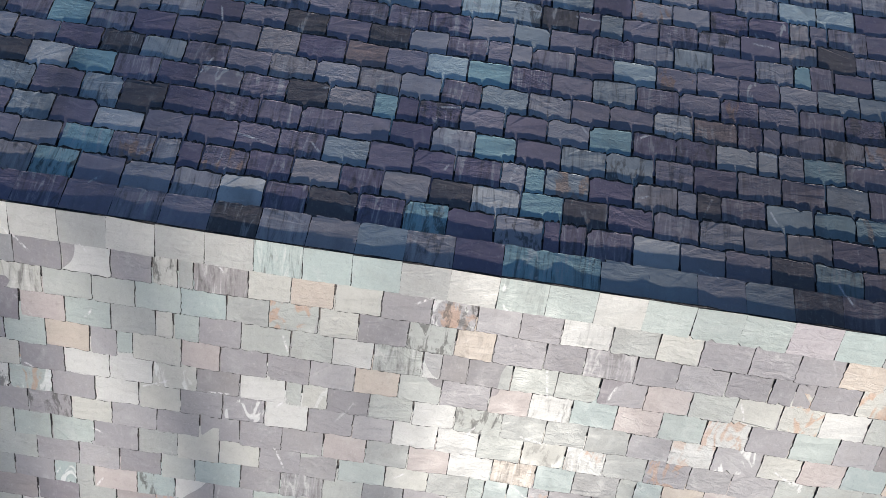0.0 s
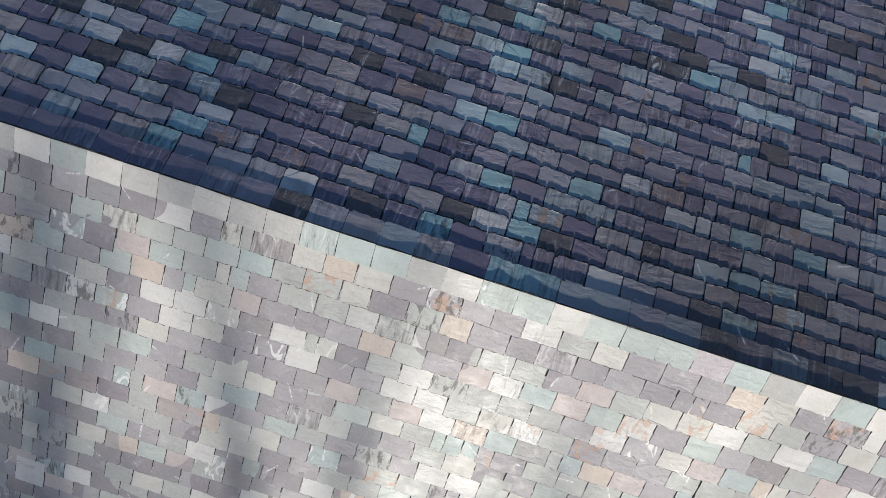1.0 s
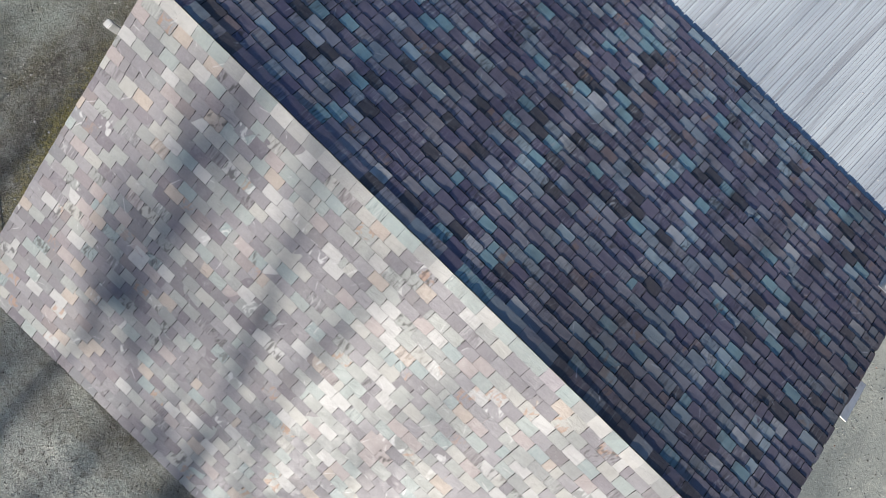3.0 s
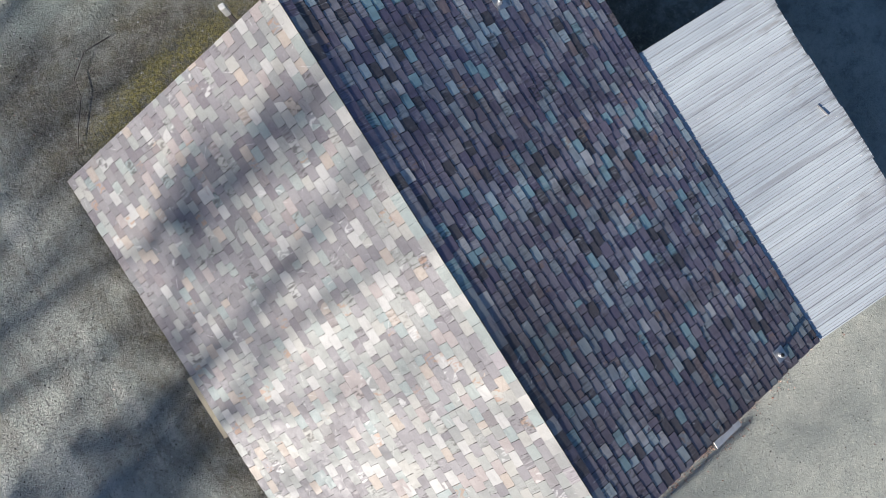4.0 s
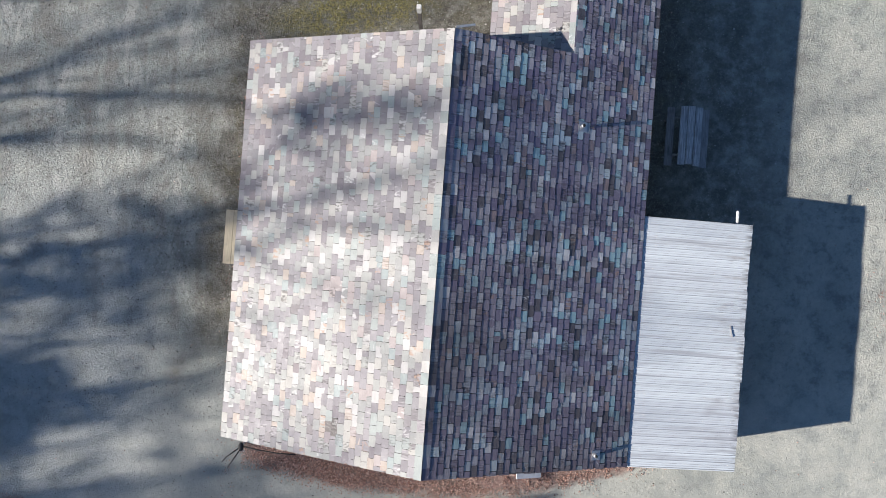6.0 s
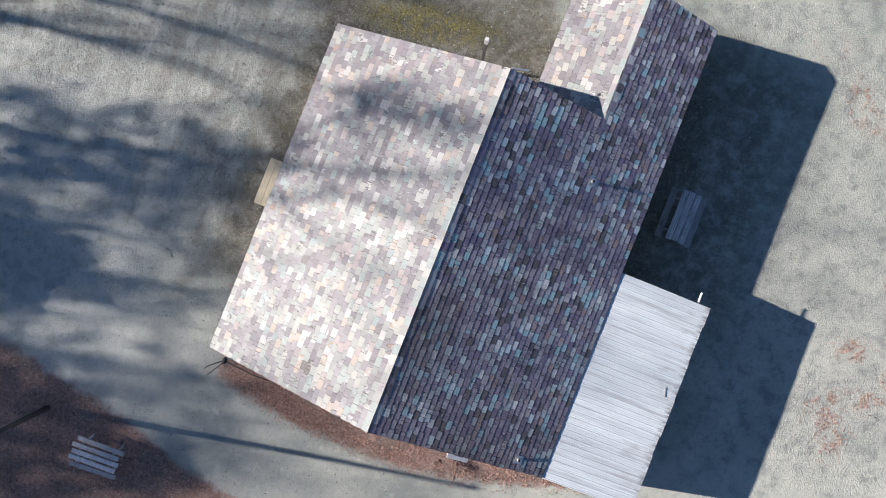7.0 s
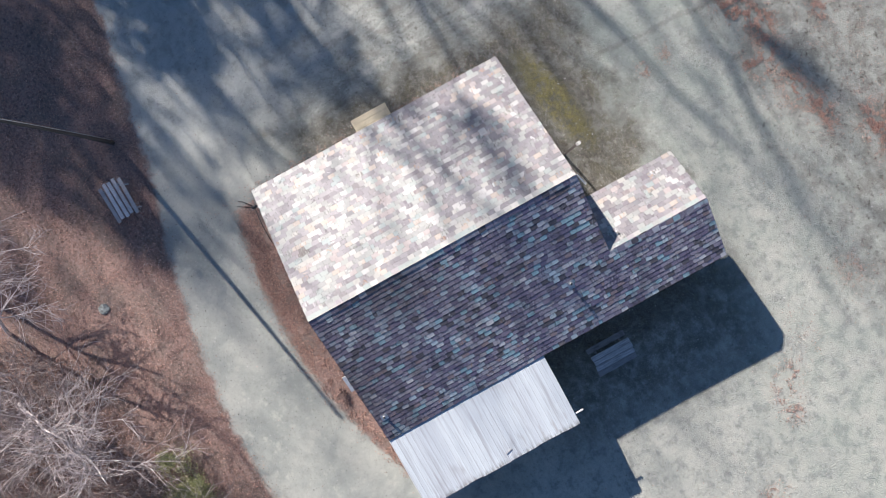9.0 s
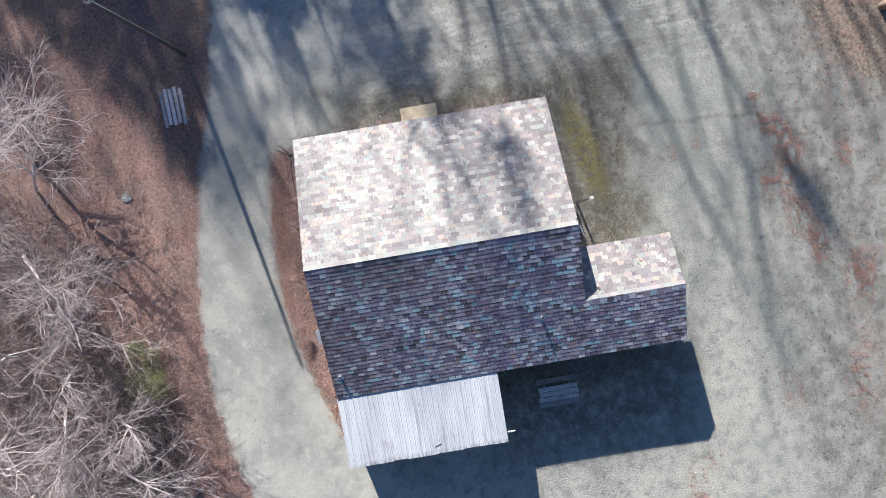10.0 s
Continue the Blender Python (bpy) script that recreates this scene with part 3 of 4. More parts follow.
part("fascia", box(XV, XV + 0.03, Y1 + 0.04, Y2 - 0.04, ZV - 0.2, ZV - 0.055), white_paint, house)

part("rake_trim", box(-0.28, 0.28, -0.03, 0.03, -0.012, 0.012, 0.003), white_paint, house, "loose white rake trim", pose(0.27, Y1 + 0.13, ZR - 0.12, 0, math.degrees(math.atan(PITCH)), 19))
part("rake_trim", box(-0.38, 0.38, -0.08, 0.08, -0.012, 0.012, 0.003), white_paint, house, "loose white rake trim", pose(2.95, Y0 - 0.085, roof_z(2.95) - 0.06, 0, math.degrees(math.atan(PITCH)), 0))

# ---- lean-to: corrugated sheet roof ----
lean = part("lean_to", prism([(XE - 0.5, LZ0 - 0.14), (LX - 0.15, LZ1 - 0.14), (LX - 0.15, LZ1 - 0.06), (XE - 0.5, LZ0 - 0.02)], LY0 + 0.1, LY0 + 0.16), dark_wood, house, "lean-to roof of weathered pale corrugated metal")
part("side_wall", prism([(WX + 0.01, -0.1), (9.14, -0.1), (9.14, 2.385), (WX + 0.01, 2.61)], LY0 + 0.02, LY0 + 0.09), siding_wood, lean)
# unseen return wall, added to block sun through the gap at the corner
part("side_wall", box(WX + 0.01, WX + 0.08, LY0 + 0.09, Y0 + 0.5, -0.1, 2.58), siding_wood, lean)
for k in range(1, 6):
    yy = LY0 + 0.1 + k * (LY1 - LY0 - 0.26) / 5
    part("rafter", prism([(XE - 0.3, LZ0 - 0.14), (LX - 0.15, LZ1 - 0.14), (LX - 0.15, LZ1 - 0.05), (XE - 0.3, LZ0 - 0.05)], yy, yy + 0.06), dark_wood, lean)
part("header_beam", box(8.83, 8.885, LY0 + 0.2, LY1 + 0.42, 2.27, 2.34, 0.008), white_paint, lean, "white beam that juts out past the roof")
for yy in (LY0 + 0.35, -1.9, LY1 - 0.3):
    part("post", box(8.77, 8.91, yy, yy + 0.14, -0.1, 2.27), white_paint, lean)


def sheet_profile(width):
    """A ribbed sheet: pairs of narrow ribs with flats between; runs down the slope."""
    ys, zs = [], []
    ribs = 3
    for r in range(ribs):
        o = r * width / ribs
        for a, h in ((0.0, 0.0), (0.012, 0.011), (0.030, 0.011), (0.042, 0.0), (0.085, 0.0), (0.093, 0.0045), (0.101, 0.0), (0.150, 0.0), (0.158, 0.0045), (0.166, 0.0)):
            ys.append(o + a)
            zs.append(h)
    ys.append(width)
    zs.append(0.0)
    return ys, zs


SHEETS = 11
sw = (LY1 - LY0) / SHEETS
ys, zs = sheet_profile(sw)
ys[-1] += 0.03
sv, sf = [], []
cols = 9
drop = Vector((LX - XE + 0.15, 0, LZ1 - LZ0 - 0.015))
for lay in (0, 1):
    for c in range(cols):
        for a, h in zip(ys, zs):
            t = c / (cols - 1)
            sv.append((drop.x * t, a, drop.z * t + h - 0.004 * lay))
m_ = len(ys)
for lay in (0, 1):
    o = lay * cols * m_
    for c in range(cols - 1):
        for i in range(m_ - 1):
            q = (o + c * m_ + i, o + (c + 1) * m_ + i, o + (c + 1) * m_ + i + 1, o + c * m_ + i + 1)
            sf.append(q if lay == 0 else q[::-1])
rim = [c * m_ for c in range(cols)] + [(cols - 1) * m_ + i for i in range(1, m_)] + [c * m_ + m_ - 1 for c in range(cols - 2, -1, -1)] + list(range(m_ - 2, 0, -1))
for a, b in zip(rim, rim[1:] + rim[:1]):
    sf.append((b, a, a + cols * m_, b + cols * m_))
sheet_mesh = mesh_of("corrugated_sheet", sv, sf)
sheet_mesh.materials.append(sheet_metal)
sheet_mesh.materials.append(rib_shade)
# north faces of the ribs take the darker grey, as painted shade
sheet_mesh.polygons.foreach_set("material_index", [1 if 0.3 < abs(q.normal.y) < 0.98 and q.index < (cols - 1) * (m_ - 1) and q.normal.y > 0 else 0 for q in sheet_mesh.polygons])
rng = random.Random(5)
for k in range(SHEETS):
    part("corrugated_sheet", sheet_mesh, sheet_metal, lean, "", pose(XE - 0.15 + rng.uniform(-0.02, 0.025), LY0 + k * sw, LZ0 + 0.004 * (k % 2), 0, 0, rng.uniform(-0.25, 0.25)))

screw_mesh = bpy.data.meshes.new("screw")
screw_shape = box(-0.012, 0.012, -0.012, 0.012, -0.004, 0.004)
screw_shape.to_mesh(screw_mesh)
screw_shape.free()
fall = (LZ1 - LZ0) / (LX - XE)
# screw heads are painted white to show as glints
for row, xx in enumerate((6.35, 7.3, 8.2, 9.05)):
    for k in range(SHEETS * 2):
        yy = LY0 + (k + 0.5) * sw / 2 + rng.uniform(-0.05, 0.05)
        part("screw", screw_mesh, white_paint, lean, "", pose(xx + rng.uniform(-0.03, 0.03), yy, LZ0 + fall * (xx - XE + 0.15) - 0.002))
scrap = part("roof_scrap", box(-0.020, 0.020, -0.17, 0.17, -0.006, 0.007, 0.004), bench_wood, None, "", pose(8.86, -1.45, LZ1 + 0.040, 0, 3.7, 14))
tagged(scrap, "dark bent scrap of wood lying on the metal roof", "debris")


# ---- trees ----
def grow(rng, out, p, d, length, radius, level, deepest, up=0.12, kids=(7, 7, 6, 5, 4), reach=(0.34, 0.62), low=0.38):
    """A branch as a wandering line, and its side branches; out[level] collects lines of (point, radius)."""
    n = max(3, int(4 + length * (0.9 if level else 1.2)))
    if level >= 3:
        n = 5
    line, at, way = [], p.copy(), d.normalized()
    for i in range(n + 1):
        t = i / n
        line.append((at.copy(), max(radius * (1 - 0.82 * t), 0.0075)))
        way = (way + Vector((rng.gauss(0, 0.08 + 0.018 * level), rng.gauss(0, 0.08 + 0.018 * level), rng.gauss(0, 0.07) + up * (0.35 if level else 0.1)))).normalized()
        at = at + way * (length / n)
    out[level].append(line)
    if level >= deepest:
        return
    count = kids[level]
    for k in range(count):
        t = rng.uniform(low if level == 0 else 0.18, 0.98)
        i = min(int(t * n), n - 1)
        q = line[i][0].lerp(line[i + 1][0], t * n - i)
        axis = (line[i + 1][0] - line[i][0]).normalized()
        side = axis.orthogonal().normalized()
        side.rotate(Matrix.Rotation(rng.uniform(0, 2 * math.pi), 3, axis))
        spread = rng.uniform(0.65, 1.25)
        go = (axis + side * spread + Vector((0, 0, up))).normalized()
        grow(rng, out, q, go, length * rng.uniform(*reach) * (1.15 - 0.45 * t), line[i][1] * rng.uniform(0.45, 0.68), level + 1, deepest, up, kids, reach if reach[1] > 0.3 else (0.42, 0.66))


def bare_tree(name, x, y, height, radius, seed, label, lean=(0, 0), deepest=4, kids=(9, 7, 6, 5), twig=None, group="", up=0.12, reach=(0.34, 0.62), low=0.38, trunk_mat=None):
    rng = random.Random(seed)
    tree = thing(name, x, y, 0, label, "tree", group)
    out = [[] for _ in range(6)]
    grow(rng, out, Vector((0, 0, -0.2)), Vector((lean[0], lean[1], 1)), height, radius, 0, deepest, up, kids, reach, low)
    v, f = tubes(out[0], 9)
    part("trunk", mesh_of("trunk", v, f, True), trunk_mat or (twig_mat if group else bark), tree)
    v0, f0 = tubes(out[1], 6, False)
    v1, f1 = tubes(out[2], 4, False)
    k = len(v0)
    v1, f1 = v0 + v1, f0 + [tuple(i + k for i in q) for q in f1]
    v2, f2 = tubes(sum(out[3:], []), 3, False)
    k = len(v1)
    crown = mesh_of("crown", v1 + v2, f1 + [tuple(i + k for i in q) for q in f2], True)
    crown.materials.append(twig or twig_mat)
    crown.materials.append(fine_twig)
    crown.polygons.foreach_set("material_index", [0] * len(f1) + [1] * len(f2))
    part("crown", crown, None, tree, "bare pale twigs")
    return tree


# unseen tall bare trees far west of the lawn, placed to shadow lawn and roof
FAR_TREE = "tall bare deciduous tree at the edge of the lawn"
bare_tree("bare_tree", -45, -1.7, 27.0, 0.24, 101, FAR_TREE, (0.02, 0.19), 2, (9, 5))
tall = [bare_tree("bare_tree", -46, 7.6, 24.0, 0.26, 104, FAR_TREE, deepest=3, kids=(13, 6, 3)),
        bare_tree("bare_tree", -47, -8.0, 24.0, 0.26, 102, FAR_TREE, deepest=3, kids=(16, 6, 3)),
        bare_tree("bare_tree", -44, -12.5, 17.5, 0.26, 103, FAR_TREE, deepest=3, kids=(15, 6, 3))]
for k, (x, y, turn) in enumerate(((-54, 0.5, 215), (-57, -5.2, 30), (-50, -15.5, 300), (-42, 12.0, 120), (-58, -32.0, 140), (-60, -12.0, 110))):
    copy_thing(tall[k % 3], pose(x, y, 0, 0, 0, turn))


for x, y, h, r, seed in ((-40, -5.35, 25.0, 0.24, 111), (-41, -7.9, 24.0, 0.24, 112)):
    bare_tree("bare_tree", x, y, h, r, seed, FAR_TREE, (0.0, 0.0), 3, (9, 5, 3), up=0.3)


# unseen; narrow high crowns, set to shade spots on the roof and northern lawn
for x, y, h, low, seed in ((-45, 2.4, 25.4, 0.84, 121), (-46, -3.3, 26.0, 0.85, 126), (-44, 5.4, 26.0, 0.76, 123)):
    bare_tree("bare_tree", x, y, h, 0.24, seed, "unseen slender bare tree, its high crown placed to cast shade", (0.0, 0.0), 3, (20, 8, 4), up=0.2, reach=(0.07, 0.13), low=low)
# unseen bare trees that half-shade the plank table and the lawn beside it
for x, y, h, seed in ((-46, -17.6, 20.5, 131), (-47, -20.8, 20.0, 132), (-44, -19.4, 17.5, 133)):
    bare_tree("bare_tree", x, y, h, 0.2, seed, FAR_TREE, (0.0, 0.0), 3, (20, 9, 5))


def pine(x, y, height, crown, seed, label, full=24):
    rng = random.Random(seed)
    tree = thing("pine_tree", x, y, 0, label, "tree")
    v, f = tubes([[(Vector((0, 0, -0.2)), 0.24), (Vector((0.1, 0, height * 0.5)), 0.16), (Vector((0, 0.1, height)), 0.03)]], 9)
    part("trunk", mesh_of("trunk", v, f, True), bark, tree)
    verts, faces = [], []
    for _ in range(150):
        t = rng.uniform(0.28, 1.0)
        a, reach = rng.uniform(0, 6.283), crown * (1.08 - t) ** 0.5 * rng.uniform(0.35, 1.0)
        c = Vector((math.cos(a) * reach, math.sin(a) * reach, height * t))
        size = rng.uniform(0.35, 0.75)
        for _ in range(full):
            p = c + Vector((rng.gauss(0, size * 0.6), rng.gauss(0, size * 0.6), rng.gauss(0, size * 0.3)))
            d = Vector((rng.gauss(0, 1), rng.gauss(0, 1), rng.gauss(0, 0.5))).normalized() * 0.19
            e = d.orthogonal().normalized() * 0.065
            o = len(verts)
            verts += [p - d, p + e, p + d, p - e]
            faces.append((o, o + 1, o + 2, o + 3))
    part("crown", mesh_of("crown", verts, faces), pine_leaf, tree, "dark green needle clumps")
    return tree


# unseen pines, placed and thinned to shape the shade over lawn, litter and car
for x, y, h, c, seed in ((-42, -12.2, 18.6, 3.7, 7), (-43, -9.0, 16.4, 3.8, 8), (-43, -7.4, 16.4, 3.8, 9), (-36, -10.4, 10.5, 4.2, 22), (-36.5, -11.0, 11.4, 4.0, 23),
                         (-50, -21.6, 20.0, 4.6, 11), (-47, -26.0, 20.0, 4.6, 12), (-55, -31.0, 22.0, 5.0, 13), (-52, -25.0, 18.0, 4.5, 14), (-48, -32.0, 20.0, 4.6, 15), (-46, -22.6, 16.6, 4.4, 17), (-51, -27.6, 20.0, 4.6, 18), (-44, -18.4, 15.6, 3.6, 10), (-44.5, -19.5, 18.4, 3.3, 27)):
    pine(x, y, h, c, seed, "dark green pine out of view, placed to cast shade", 15 if y < -18 or x > -40 else 17)

# unseen thin pines, added to soften the shade on the plank table and lawn
for x, y, h, c, seed in ((-46, -20.6, 18.8, 4.8, 19), (-45, -18.4, 19.2, 4.8, 25), (-47, -16.6, 20.0, 4.0, 26)):
    pine(x, y, h, c, seed, "unseen thin-crowned pine, added for soft shade", 8)

# bare trees of the thicket south of the lawn
THICKET = ((-9.0, -20.0, 6.5, 0.05, 0.75), (-7.0, -22.5, 8.0, 0.1, 0.5), (-6.2, -19.4, 5.5, -0.15, 0.6), (-3.2, -20.6, 7.0, 0.05, 0.75), (-4.5, -23.5, 8.5, 0.0, 0.6), (-0.2, -20.2, 7.5, 0.22, 0.95), (-1.4, -18.6, 5.0, 0.2, 0.45),
           (2.0, -21.6, 7.5, 0.0, 0.65), (4.6, -20.0, 5.5, 0.1, 0.6), (2.8, -18.8, 4.5, 0.0, 0.4), (6.8, -19.6, 6.5, -0.05, 0.7), (5.4, -22.8, 8.0, 0.1, 0.6), (9.2, -18.4, 5.5, -0.1, 0.6), (-1.0, -24.5, 9.0, 0.0, 0.5),
           (8.4, -21.8, 8.0, 0.0, 0.6), (11.4, -19.4, 6.0, -0.1, 0.5), (12.8, -21.5, 8.0, -0.1, 0.5), (7.2, -17.4, 4.0, -0.1, 0.5), (8.0, -17.6, 6.0, 0.05, 0.75), (10.2, -16.6, 5.0, 0.1, 0.6), (5.6, -17.2, 5.0, 0.15, 0.6))
for k, (x, y, h, lx, ly) in enumerate(THICKET):
    bare_tree("bare_tree", x, y, h, 0.095, 300 + k, "bare pale-barked tree leaning out of the leafy thicket", (lx, ly), 3, (11, 7, 4), group="thicket trees", up=0.03, reach=(0.40, 0.66))
bare_tree("bare_tree", -8.2, 23.9, 9.0, 0.22, 330, "bare tree with a smooth tan trunk on leafy ground", (-0.05, 0.25), 3, (8, 6, 5, 4), trunk_mat=tan_bark)

# underbrush
rng = random.Random(77)
lines = []
for _ in range(4800):
    x, y = rng.uniform(-9, 15), rng.uniform(-27, -14.5)
    if y > -15.2 - 1.5 * math.sin(x * 0.6 + 1) - max(0.0, (1.5 - x)) * 0.7:
        continue
    p, d, h = Vector((x, y, 0)), Vector((rng.gauss(0, 0.7), rng.gauss(0, 0.7), 1)).normalized(), rng.uniform(0.7, 3.2)
    line = []
    for i in range(5):
        line.append((p.copy(), 0.015 * (1 - i / 6.5)))
        d = (d + Vector((rng.gauss(0, 0.25), rng.gauss(0, 0.25), -0.08))).normalized()
        p = p + d * (h / 4)
    lines.append(line)
    for _ in range(3):
        q = line[rng.choice((1, 2, 3))][0]
        e = (d + Vector((rng.gauss(0, 0.8), rng.gauss(0, 0.8), rng.gauss(0, 0.4)))).normalized()
        lines.append([(q, 0.009), (q + e * h * 0.2, 0.007), (q + (e + Vector((rng.gauss(0, 0.3), rng.gauss(0, 0.3), 0))) * h * 0.38, 0.005)])
v, f = tubes(lines, 3, False)
brush = part("underbrush", mesh_of("underbrush", v, f), brush_mat)
tagged(brush, "tangle of bare grey twigs over leaf litter", "underbrush", kind="stuff")


def leafy(name, x, y, z, radius, high, count, material, label, seed, size=0.06):
    rng = random.Random(seed)
    bush = thing(name, x, y, z, label, "shrub")
    stems = []
    for _ in range(14):
        d = Vector((rng.gauss(0, 0.5), rng.gauss(0, 0.5), 1)).normalized()
        stems.append([(Vector((0, 0, -0.05)), 0.015), (d * high * 0.5, 0.010), (d * high * 0.9 + Vector((rng.gauss(0, 0.1), rng.gauss(0, 0.1), 0)), 0.004)])
    v, f = tubes(stems, 4)
    part("stems", mesh_of("stems", v, f, True), bark, bush)
    verts, faces = [], []
    lobes = [(Vector((rng.gauss(0, radius * 0.45), rng.gauss(0, radius * 0.45), rng.uniform(0.35, 0.95) * high)), rng.uniform(0.25, 0.5) * radius) for _ in range(22)]
    for _ in range(count):
        c, s = rng.choice(lobes)
        p = c + Vector((rng.gauss(0, s * 0.6), rng.gauss(0, s * 0.6), rng.gauss(0, s * 0.4)))
        p.z = max(p.z, 0.05)
        d = Vector((rng.gauss(0, 1), rng.gauss(0, 1), rng.gauss(0, 0.4))).normalized() * size * rng.uniform(0.6, 1.2)
        e = d.cross(Vector((rng.gauss(0, 0.3), rng.gauss(0, 0.3), 1))).normalized() * size * 0.45
        o = len(verts)
        verts += [p - d, p + e, p + d, p - e]
        faces.append((o, o + 1, o + 2, o + 3))
    part("foliage", mesh_of("foliage", verts, faces), material, bush, "yellow-green small leaves")
    return bush


leafy("evergreen_shrub", 4.1, -14.9, 0, 0.95, 1.1, 4200, green_leaf, "yellow-green evergreen shrub at the edge of the leaf litter", 61, 0.042)
leafy("evergreen_shrub", 2.5, -15.3, 0, 0.70, 0.8, 1800, green_leaf, "sparse low yellow-green shrub under bare branches", 62, 0.042)

# ---- leaf litter ----
def litter_edge(x):
    return np.interp(x, [p[0] for p in LITTER], [p[1] for p in LITTER])


rs = np.random.RandomState(3)
spots = []
p = rs.uniform((-24, -27), (16, -7.5), (230000, 2))
p = p[p[:, 1] < litter_edge(p[:, 0]) + rs.normal(0, 0.20, len(p))]
p = p[[noise.noise(Vector((float(x) * 1.7, float(y) * 1.7, 8.0))) + 0.6 * noise.noise(Vector((float(x) * 0.5, float(y) * 0.5, 2.0))) > q for (x, y), q in zip(p, rs.uniform(-0.7, 0.55, len(p)))]]
spots.append(p)
p = rs.uniform((-6.2, -8.8), (9.6, -5.4), (42000, 2))
p = p[(p[:, 1] > -8.1 + ((p[:, 0] + 0.5) / 9.8) ** 2 * 2.2 + rs.normal(0, 0.14, len(p)))]
spots.append(p)
# small drifts: centre, spread, how many
NORTH_DRIFTS = ((-3, 17.7, 0.5, 0.3, 450), (-2.2, 18.3, 0.5, 0.35, 500), (-0.9, 18, 0.5, 0.3, 250), (1.4, 18.2, 0.5, 0.3, 400), (2.9, 18.8, 0.6, 0.3, 500),
                (4.8, 20.8, 0.8, 0.4, 500), (0.3, 17.6, 1.2, 0.5, 300), (8.2, 20.5, 1.6, 0.5, 260), (-7, 22.5, 2.5, 2, 1300), (0, 22, 4, 2, 700),
                (-3, 13.6, 0.25, 0.2, 50))
FAR_DRIFTS = ((-4.9, 16.8, 0.35, 0.2, 120), (-3.5, 17.1, 0.35, 0.3, 220), (-0.6, 16.9, 0.4, 0.3, 180), (4.7, 20.6, 0.6, 0.4, 300), (10.3, 19.7, 0.8, 0.35, 260),
              (9.1, 19.8, 0.6, 0.3, 160), (-2.8, 12.4, 0.2, 0.15, 60), (-1.4, 20.9, 0.4, 0.25, 180), (10, 16.4, 0.6, 0.5, 160))
EAST_DRIFTS = ((11.5, 13, 0.9, 0.5, 160), (13.2, 11.1, 0.5, 0.4, 220), (16, 2.4, 0.35, 0.25, 200), (15.8, 0, 0.4, 0.5, 330), (16.4, -1, 0.35, 0.45, 300),
               (17.2, 0.8, 0.4, 0.3, 200), (17.9, 1.9, 0.3, 0.4, 220), (12.8, 11.8, 0.35, 0.3, 200), (13.9, 10.7, 0.3, 0.3, 160), (17.5, 4.7, 0.4, 0.5, 160),
               (14.6, 10.9, 0.3, 0.3, 240), (16.8, 5.5, 0.3, 0.4, 240), (17.8, 5, 0.3, 0.4, 240), (17.4, 8.2, 0.25, 0.45, 170), (18.4, 6.8, 0.25, 0.5, 170))
WALL_DRIFTS = ((-6.5, -3, 0.25, 2, 1500), (-6.5, 3.4, 0.25, 1.8, 1100))
for drifts, many in ((NORTH_DRIFTS, 7.5), (FAR_DRIFTS, 7.5), (EAST_DRIFTS, 3.2), (WALL_DRIFTS, 1.2)):
    for cx, cy, sx, sy, count in drifts:
        spots.append(rs.normal((cx, cy), (sx, sy), (int(count * many), 2)))
spots.append(rs.uniform((-14, -14), (17, 26), (1500, 2)))
spots.append(rs.uniform((-12, 14.5), (13, 27), (2800, 2)))
spots.append(rs.normal((-8.2, 23.0), (1.9, 1.7), (6500, 2)))
p = np.concatenate(spots)
clumpy = np.array([noise.noise(Vector((float(x) * 2.6, float(y) * 2.6, 5.0))) + 0.7 * noise.noise(Vector((float(x) * 7.0, float(y) * 7.0, 1.0))) for x, y in p])
p = p[(p[:, 1] < litter_edge(p[:, 0]) + 4.5) | (clumpy > rs.uniform(-0.15, 0.25, len(p)))]
p = p[~((np.abs(p[:, 0]) < 5.5) & (p[:, 1] > -5.3) & (p[:, 1] < 5.8))]
count = len(p)
turn, size = rs.uniform(0, 6.283, count), rs.uniform(0.015, 0.034, count)
size = np.where(p[:, 1] > 9.0, size * 0.85, size)
tip, bend = rs.uniform(-0.6, 0.6, count), rs.uniform(0.0, 0.03, count)
c, s = np.cos(turn) * size, np.sin(turn) * size
z = rs.uniform(0.0, 0.03, count)
quads = np.empty((count, 4, 3))
for k, (a, b, h) in enumerate(((1.0, 0.0, 1), (0.0, 0.62, -1), (-1.0, 0.0, 1), (0.0, -0.62, -1))):
    quads[:, k, 0] = p[:, 0] + a * c - b * s
    quads[:, k, 1] = p[:, 1] + a * s + b * c
    quads[:, k, 2] = z + 0.012 + (bend if h > 0 else 0) + (a + b) * tip * size * 0.5
base = np.array([0.10 * (noise.noise(Vector((float(x) * 0.13, float(y) * 0.13, 3.0))) - 0.3) for x, y in p])
quads[:, :, 2] += np.maximum(base, -0.06)[:, None]
leaves = bpy.data.meshes.new("leaf_litter")
leaves.from_pydata(quads.reshape(-1, 3).tolist(), [], np.arange(count * 4).reshape(-1, 4).tolist())
tagged(part("leaf_litter", leaves, dead_leaf), "fallen red-brown oak leaves lying on the ground", "leaves", kind="stuff")


# dry grass blades over lawn and soil
rs = np.random.RandomState(9)
p = rs.uniform((-22, -14), (22, 27), (150000, 2))
p = p[(p[:, 1] > litter_edge(p[:, 0]) - 0.2)]
thin = (p[:, 1] < 5.0) & (p[:, 0] > -7.5)
p = p[~thin | (rs.uniform(0, 1, len(p)) < 0.45)]
